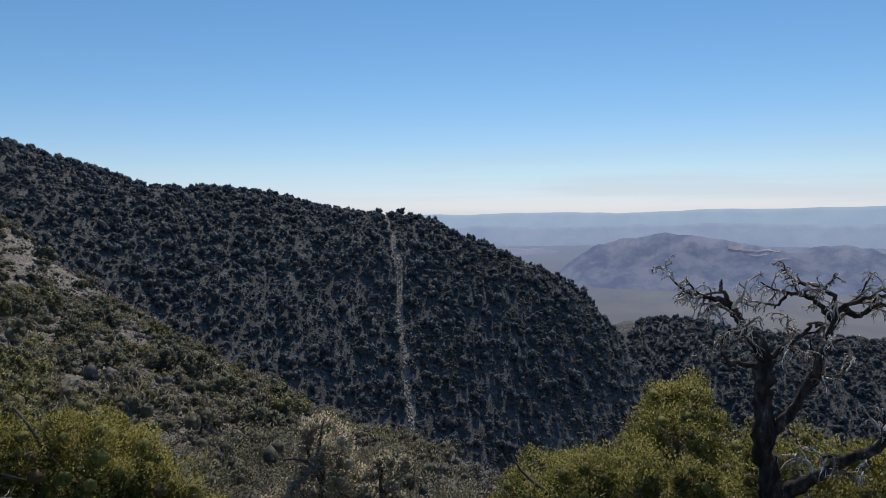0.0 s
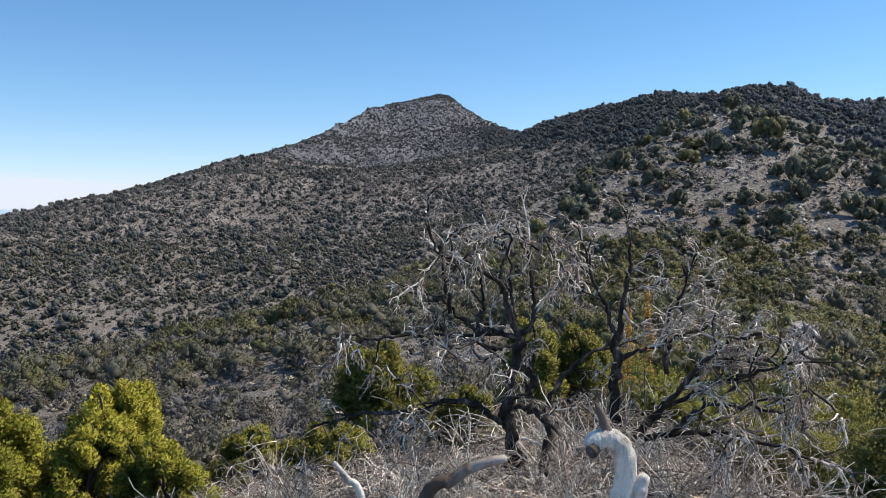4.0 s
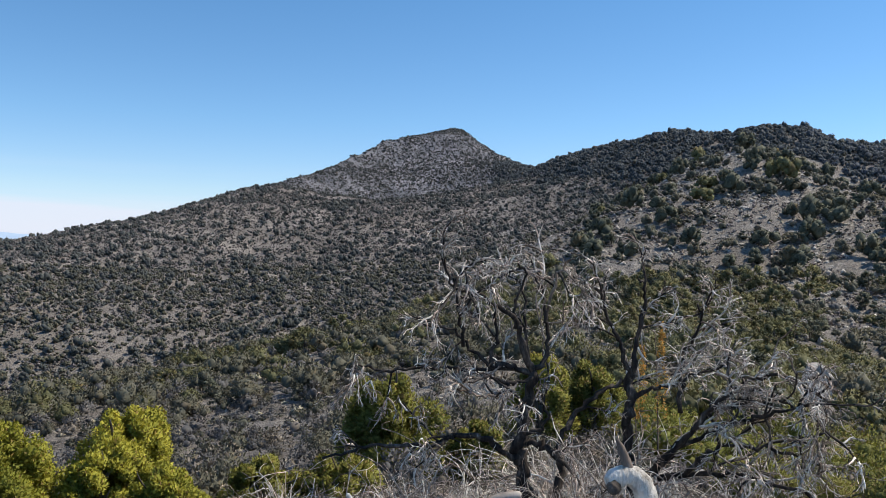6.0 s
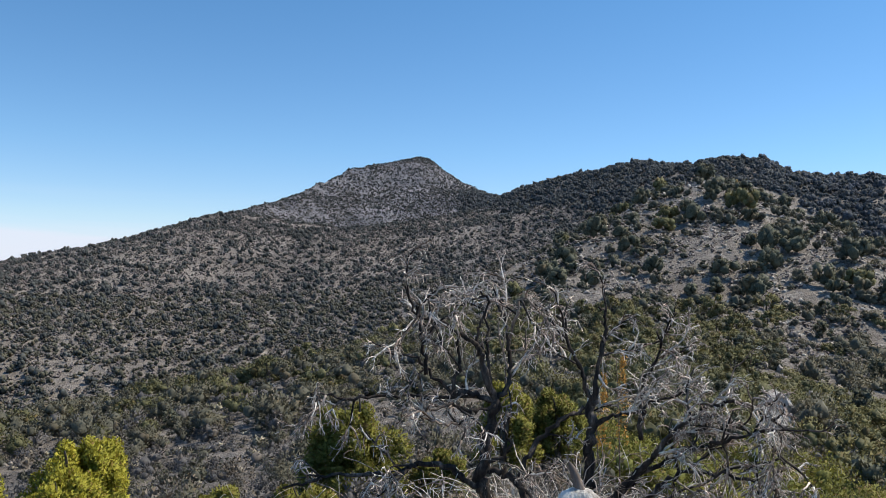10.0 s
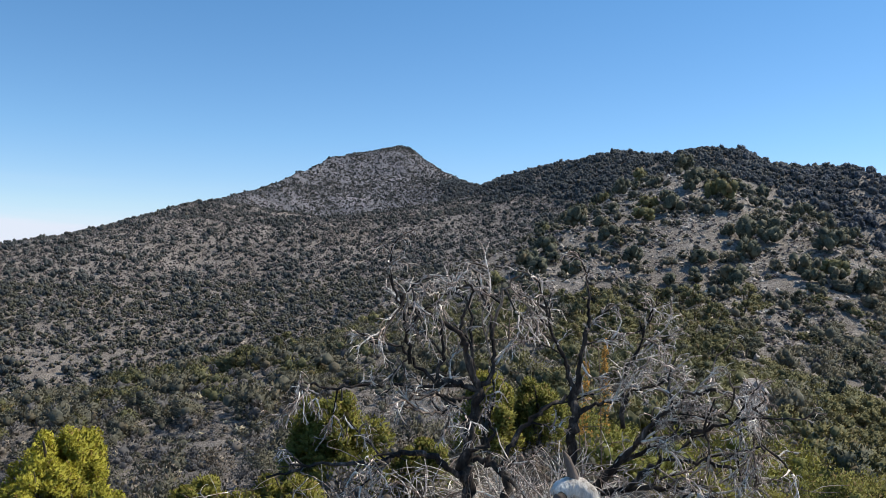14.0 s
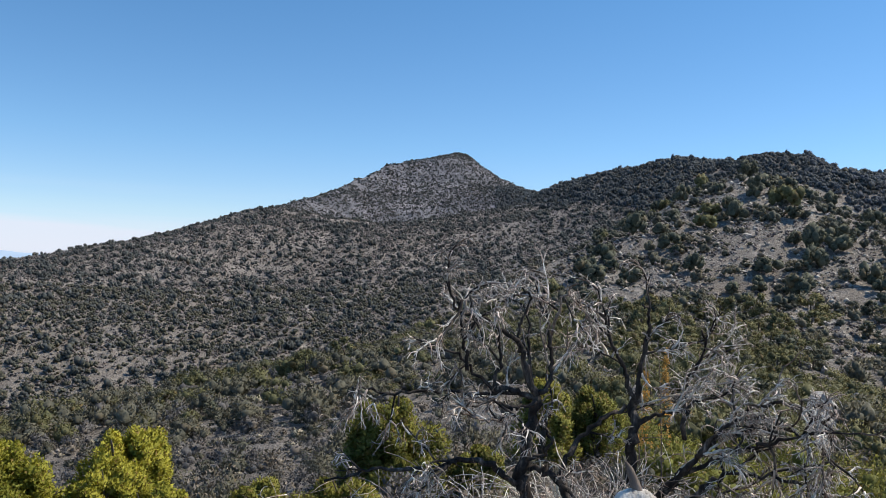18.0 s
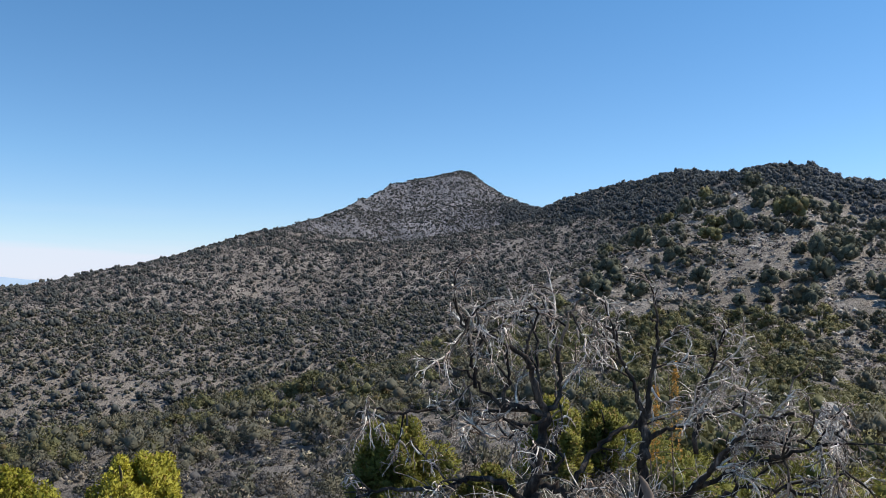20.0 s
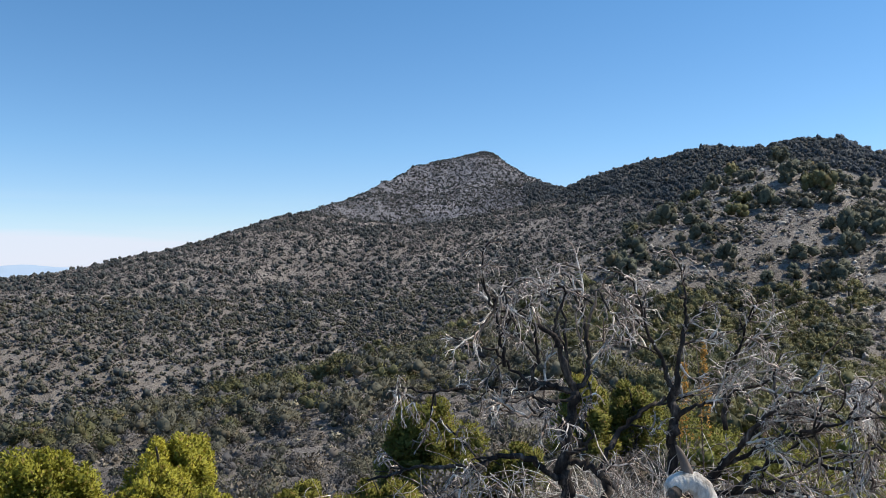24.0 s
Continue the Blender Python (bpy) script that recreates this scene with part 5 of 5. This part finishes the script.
near_by_top("juniper", 205, -18.6, 11, -2.95, 1.3, 50, 480, 0.040, YELLOW_GREEN, "low yellow-green juniper beside grey scrub")
near_by_top("oak_bush", 206, 31, 14, -3.1, 3.4, 120, 420, 0.038, OAK, "broad olive-yellow oak bush with rounded clumps", "bush")
near_by_top("oak_bush", 207, 37.5, 13.5, -3.15, 3.2, 100, 420, 0.038, OAK, "broad olive-yellow oak bush on the brink", "bush")
near_by_top("oak_bush", 208, 25, 15, -3.9, 2.6, 80, 420, 0.038, OAK, "olive-green oak bush behind dead twigs", "bush")
near_by_top("oak_bush", 209, 82.0, 13.5, -2.95, 3.0, 90, 420, 0.038, OAK, "tall olive-yellow oak bush behind a dead tree", "bush")
near_by_top("oak_bush", 210, 75, 12, -3.55, 3.4, 100, 420, 0.038, OAK, "broad olive-yellow oak bush with dead twigs", "bush")
near_by_top("oak_bush", 214, 69.5, 12.5, -4.15, 2.6, 70, 420, 0.038, OAK, "low olive-yellow oak bush on the brink", "bush")
near_by_top("oak_bush", 215, 78.5, 11.2, -3.35, 2.4, 70, 420, 0.038, OAK, "olive-yellow oak bush with dead twigs", "bush")
near_by_top("oak_bush", 216, 90.5, 12.5, -3.1, 3.4, 90, 420, 0.038, OAK, "olive-yellow oak bush beneath a dead tree", "bush")
near_by_top("oak_bush", 219, 86.5, 12.2, -3.0, 2.8, 70, 420, 0.038, OAK, "sparse olive-yellow oak bush with dead twigs", "bush")
near_by_top("oak_bush", 217, 43, 13.5, -3.85, 2.6, 80, 420, 0.038, OAK, "olive-yellow oak bush at the edge of the spur", "bush")
near_by_top("dry_juniper", 220, 57.5, 15, -4.7, 1.6, 40, 260, 0.05, PALE_SPRAY, "small half-dead juniper with dry pale sprays", "tree")
near_by_top("dry_juniper", 218, 53.8, 16, -4.1, 2.6, 60, 240, 0.05, PALE_SPRAY, "half-dead greyish juniper with drooping dry sprays", "tree")
near_by_top("juniper", 211, -1.6, 16, -2.6, 2.3, 80, 260, 0.058, OLIVE, "olive-green juniper behind the dead tree")
near_by_top("juniper", 212, -4.2, 16.5, -3.0, 2.0, 70, 260, 0.058, OLIVE, "low olive-green juniper behind the dead tree")
near_by_top("juniper", 222, 2.2, 15.5, -3.5, 1.6, 60, 260, 0.055, OLIVE, "olive juniper behind dead branches")
near_by_top("juniper", 221, -7.5, 12.5, -3.45, 1.5, 50, 260, 0.05, OLIVE, "small olive juniper under dead branches")
near_by_top("juniper", 223, -13.2, 12.5, -3.4, 1.5, 50, 260, 0.05, OLIVE, "small olive juniper beside grey scrub")
near_by_top("juniper", 213, 6.6, 19, -2.6, 1.7, 70, 240, 0.06, OLIVE, "green juniper showing between dead limbs")
near_by_top("juniper", 224, 10.4, 20, -2.9, 1.8, 70, 240, 0.06, OLIVE, "olive juniper showing between dead limbs")
near_by_top("juniper", 225, 21.5, 16, -4.0, 2.2, 70, 240, 0.06, OLIVE, "low olive juniper behind tangled twigs")


# ================= small things round the lookout =================
def body(points, radii, sides=12, seed=0, per=5):
    """A branch of uneven thickness through a few points."""
    rng = np.random.default_rng(seed)
    path = smooth_path(points, per)
    r = np.interp(np.linspace(0, 1, len(path)), np.linspace(0, 1, len(radii)), radii)
    v, t, q = tube(path, 1.0, 1.0, sides)
    centre = np.repeat(path, sides, axis=0)
    k = len(centre)
    grain = 1 + 0.22 * (rng.random(k) - 0.5)
    v[:k] = centre + (v[:k] - centre) * (np.repeat(r, sides) * grain)[:, None]
    v[k] = path[-1] + (path[-1] - path[-2]) * 0.3
    return v, t, q


def bleached_snag():
    root = Vector((0.53, 1.92, -1.9))
    base = new("dead_snag")
    base.location = root
    tagged(base, "bleached white dead snag with a bent tip and a broken stub", "snag")

    def branch(name, pts, radii, seed, mat, sides=12):
        pile = Pile()
        pile.add(body(np.array(pts) - np.array(root), radii, sides, seed))
        thing(name, pile.mesh(name, True), mat, base)

    branch("stem", [(0.53, 1.92, -2.0), (0.495, 1.91, -1.2), (0.476, 1.905, -0.85), (0.474, 1.9, -0.74), (0.484, 1.9, -0.69), (0.489, 1.9, -0.65), (0.482, 1.9, -0.605), (0.462, 1.9, -0.576), (0.437, 1.9, -0.567), (0.411, 1.895, -0.574), (0.390, 1.885, -0.582)],
           [0.05, 0.04, 0.031, 0.028, 0.026, 0.026, 0.027, 0.026, 0.024, 0.025, 0.014], 1, BLEACHED, 16)
    # dark knob stands in for the shade inside the tip's hollow
    branch("dark_hollow", [(0.405, 1.88, -0.588), (0.398, 1.866, -0.592), (0.392, 1.862, -0.594)], [0.016, 0.015, 0.008], 4, DARK_BARK, 12)
    branch("spike", [(0.442, 1.9, -0.558), (0.434, 1.9, -0.53), (0.425, 1.902, -0.505), (0.414, 1.905, -0.482)], [0.015, 0.012, 0.010, 0.003], 2, DRY_WOOD, 9)
    branch("stub", [(0.478, 1.9, -0.79), (0.512, 1.9, -0.72), (0.520, 1.898, -0.688), (0.535, 1.893, -0.657)], [0.02, 0.021, 0.024, 0.012], 3, BLEACHED, 12)


bleached_snag()


def fallen_log(seed, pts, radii, label, mat):
    root = np.array(pts[0])
    pile = Pile()
    pile.add(body(np.array(pts) - root, radii, 10, seed))
    ob = thing("fallen_log", pile.mesh("fallen_log", True), mat, None, label, "log")
    ob.location = root
    return ob


fallen_log(5, [(-0.35, 3.6, -2.15), (-0.04, 3.53, -1.36), (0.1, 3.53, -1.25), (0.18, 3.53, -1.19)], [0.036, 0.031, 0.03, 0.024], "grey weathered dead bough rising from the ground", TWIG)
fallen_log(7, [(-0.2, 3.8, -2.15), (-0.33, 3.8, -1.46), (-0.41, 3.8, -1.34), (-0.47, 3.8, -1.26)], [0.022, 0.019, 0.016, 0.01], "pale bare stick leaning out of dry brush", BLEACHED)
fallen_log(6, [(0.14, 3.54, -1.22), (0.25, 3.52, -1.17), (0.34, 3.52, -1.15)], [0.022, 0.023, 0.017], "pale broken end of a dead bough", TWIG)


def dry_bush_mesh(seed, stems, size, r0, forks, curl):
    """A leafless bush: arching crooked stems that fork into fine twigs."""
    rng = np.random.default_rng(seed)
    pile = Pile()
    for _ in range(stems):
        way = (rng.normal(0, 0.8), rng.normal(0, 0.8), rng.uniform(0.4, 1.3))
        L = size * rng.uniform(0.6, 1.2)
        w = wander(rng, (rng.normal(0, 0.1), rng.normal(0, 0.1), -0.05), way, L, 8, curl, -0.05, 0.4)
        pile.add(tube(w, r0 * rng.uniform(0.7, 1.5), r0 * 0.4, 3))
        for _ in range(forks):
            j = rng.integers(2, 9)
            d = w[j] - w[j - 1]
            w2 = wander(rng, w[j], d / (np.linalg.norm(d) + 1e-9) + rng.normal(0, 0.6, 3), L * rng.uniform(0.25, 0.55), 5, curl * 1.3, -0.04)
            pile.add(tube(w2, r0 * 0.55, r0 * 0.25, 3))
            for _ in range(2):
                j = rng.integers(1, 6)
                pile.add(tube(wander(rng, w2[j], w2[j] - w2[j - 1] + rng.normal(0, 0.05, 3), L * rng.uniform(0.1, 0.25), 3, curl), r0 * 0.35, r0 * 0.2, 3))
    return pile.mesh("dry_bush")


def dry_bushes():
    rng = np.random.default_rng(51)
    fine = [thing("dry_bush", dry_bush_mesh(60 + k, 16, 0.75, 0.0052, 5, 0.46), (TWIG, DRY_WOOD, TWIG, BLEACHED)[k], None, "leafless grey twiggy bush among dead branches", "bush", "dry bushes below the lookout") for k in range(4)]
    stout = [thing("dry_bush", dry_bush_mesh(70 + k, 12, 1.25, 0.013, 5, 0.34), (TWIG, BLEACHED, DRY_WOOD, TWIG)[k], None, "dead arching bush of crooked bare stems", "bush", "dry bushes below the lookout") for k in range(4)]
    plots = [(rng.uniform(-16, 60), rng.uniform(5.5, 13), 0) for _ in range(56)]
    plots += [(rng.uniform(-16, 4), rng.uniform(6.0, 9.5), 0) for _ in range(40)]
    plots += [(rng.uniform(8, 27), rng.uniform(6.6, 9.5), 1) for _ in range(32)] + [(rng.uniform(-14, 8), rng.uniform(6.0, 9), 1) for _ in range(18)]
    plots += [(rng.uniform(75, 97), rng.uniform(10.4, 11.6), 2) for _ in range(18)] + [(rng.uniform(52, 56), rng.uniform(14.5, 16), 1) for _ in range(4)]
    plots += [(rng.uniform(-12, 14), rng.uniform(5.6, 8), 0) for _ in range(22)]
    plots += [(rng.uniform(4, 28), rng.uniform(8.2, 12.5), 0) for _ in range(44)]
    plots += [(rng.uniform(-2, 24), rng.uniform(5.4, 7.2), 0) for _ in range(24)]
    used = set()
    for k, (a, r, big) in enumerate(plots):
        x, y = spot(a, r)
        pool = stout if big else fine
        m = place(x, y, rng.uniform(0.7, 1.25) * (1.45 if big == 2 else 1), rng.uniform(0, 6.28), 0.02)
        big = min(big, 1)
        first = pool[k % 4]
        if (big, k % 4) not in used:
            used.add((big, k % 4))
            first.matrix_basis = m
        else:
            copy_thing(first, m).matrix_basis = m


dry_bushes()


def seed_stalk(seed, x, y, z0, z1, width, label):
    rng = np.random.default_rng(seed)
    base = new("flower_stalk")
    base.location = (x, y, float(ground_z(x, y)))
    tagged(base, label, "plant", "orange seed stalks")
    g = float(ground_z(x, y))
    stem = Pile()
    path = wander(rng, (0, 0, -0.05), (0.02, 0, 1), z1 - g, 8, 0.02)
    stem.add(tube(path, 0.012, 0.004, 6))
    thing("stem", stem.mesh("stem", True), DRY_WOOD, base)
    clusters, per = 95, 12
    n = clusters * per
    rise = rng.random(clusters) ** 0.8
    h = (z0 - g) + rise * (z1 - z0)
    w = width * (1.05 - 0.85 * rise) * rng.uniform(0.35, 1.0, clusters)
    ang = rng.uniform(0, 6.28, clusters)
    hub = np.stack([np.cos(ang) * w, np.sin(ang) * w, h], 1)
    c = np.repeat(hub, per, axis=0) + rng.normal(0, 0.011, (n, 3))
    d = np.repeat(np.stack([np.cos(ang), np.sin(ang), np.full(clusters, -0.2)], 1), per, axis=0)
    v, t, nn = leaf_tris(rng, c, d, 0.02, 0.6)
    thing("seed_head", mesh_from("seed_head", v, t, None, False, nn), ORANGE, base, "drooping orange dry seed clusters", kind="stuff")


seed_stalk(1, 2.62, 9.66, -2.2, -1.0, 0.12, "tall stalk thick with orange dry seed clusters")
seed_stalk(2, 2.40, 9.72, -2.25, -1.3, 0.11, "shorter stalk with orange dry seed clusters")


def litter():
    """Dry grass and fallen sticks over the ground by the lookout."""
    rng = np.random.default_rng(91)
    for count, a0, a1, r1, length, mat, label in ((44000, -40, 110, 18, 0.24, DRY_SCRUB, "dry grass and fallen sticks on stony ground"), (9000, -30, 60, 13, 0.36, BLEACHED, "bleached fallen sticks below the dead trees"),
                                                  (9000, -30, 60, 13, 0.4, DRY_WOOD, "brown fallen twigs below the dead trees")):
        x, y, a, r = scatter(rng, count, a0, a1, 3, r1)
        z = ground_z(x, y) + rng.uniform(0.0, 0.14, len(x))
        d = np.c_[rng.normal(0, 1, (len(x), 2)), rng.uniform(0, 0.9, len(x))]
        v, t, nn = leaf_tris(rng, np.c_[x, y, z], d, length, 0.3, 0.035)
        thing("litter", mesh_from("litter", v, t, None, False, nn), mat, None, label, "litter", kind="stuff")


litter()


# ---- rocks ----
def rock_mesh(seed, name="rock"):
    rng = np.random.default_rng(seed)
    bm = bmesh.new()
    bmesh.ops.create_icosphere(bm, subdivisions=3, radius=0.6)
    planes = [Vector(rng.normal(0, 1, 3)).normalized() for _ in range(11)]
    off = Vector(rng.uniform(-50, 50, 3))
    for v in bm.verts:
        for p in planes:
            d = v.co.dot(p) - 0.34
            if d > 0:
                v.co -= p * d * 0.96
        v.co += v.co.normalized() * 0.10 * noise.fractal(v.co * 3 + off, 0.8, 2.2, 4)
    me = bpy.data.meshes.new(name)
    bm.to_mesh(me)
    bm.free()
    return me


def rocks():
    rng = np.random.default_rng(71)
    meshes = [rock_mesh(80 + k) for k in range(6)]

    def put(az, r, sx, sz, label, k, lift=0.1):
        x, y = spot(az, r)
        ob = thing("rock", meshes[k % 6], ROCK, None, label, "rock", "pale rocks on the spur")
        ob.matrix_basis = Matrix.LocRotScale((x, y, float(ground_z(x, y)) + lift * sz), Euler((rng.uniform(-0.3, 0.3), rng.uniform(-0.3, 0.3), rng.uniform(0, 6.28))), (sx, sx * 0.8, sz))

    put(25.2, 44.0, 2.2, 2.2, "blocky pale limestone outcrop among oak bushes", 1, 0.30)
    put(25.75, 43.0, 1.5, 2.3, "cracked block of a pale limestone outcrop", 5, 0.22)
    put(24.5, 43.4, 1.9, 1.5, "low ledge of a pale limestone outcrop", 0, 0.2)
    put(23.8, 43.0, 1.6, 1.0, "flat ledge beside a pale limestone outcrop", 2, 0.2)
    put(25.0, 42.0, 1.5, 1.3, "low block of a pale limestone outcrop", 4, 0.2)
    put(25.5, 41.4, 1.1, 0.9, "broken piece of a pale limestone outcrop", 3, 0.2)
    put(27.2, 61, 1.7, 2.0, "small upright white rock on the stony slope", 2)
    put(29.5, 58, 1.6, 1.0, "flat pale rock ledge on the stony slope", 3)
    for k in range(60):
        a = rng.choice([rng.uniform(24, 50), rng.uniform(14, 26)])
        r = rng.uniform(45, 185)
        if r > np.interp(a, [20, 40, 50], [188, 105, 70]):
            continue
        put(a, r, rng.uniform(0.6, 2.0), rng.uniform(0.4, 1.1), "weathered pale limestone rock on the stony spur", k)


rocks()


def stones():
    rng = np.random.default_rng(81)
    vs, ts, n = [], [], 0
    x, y, a, r = scatter(rng, 11000, -40, 100, 3, 200)
    near = r < np.interp(a, HOLLOW_AZ, HOLLOW_R)
    x, y, r = x[near], y[near], r[near]
    x3, y3, a3, r3 = scatter(rng, 3000, 10, 34, 85, 195)
    on_spur = r3 < np.interp(a3, HOLLOW_AZ, HOLLOW_R) - 60
    x, y, r = np.r_[x, x3[on_spur]], np.r_[y, y3[on_spur]], np.r_[r, r3[on_spur]]
    # scree in the bare chute of the east ridge
    r2 = rng.uniform(195, 345, 1300)
    a2 = np.radians(np.interp(r2, [180, 230, 290, 350], [61.3, 60.9, 60.1, 59.0]) + 0.12 * np.sin(r2 / 9) + rng.normal(0, 0.11, len(r2)))
    x, y, r = np.r_[x, np.sin(a2) * r2], np.r_[y, np.cos(a2) * r2], np.r_[r, r2]
    z = ground_z(x, y)
    for k in range(len(x)):
        s = (0.05 + 0.36 * rng.random() ** 3.5) * min(1.5, 0.2 + r[k] / 80)
        vs.append(OCTA * s * rng.uniform(0.6, 1.4, (6, 3)) + np.array([x[k], y[k], z[k]]))
        ts.append(OCTA_T + n)
        n += 6
    thing("stones", mesh_from("stones", np.vstack(vs), np.vstack(ts)), ROCK, None, "loose pale stones over the mountain slope", "stones", kind="stuff")


stones()
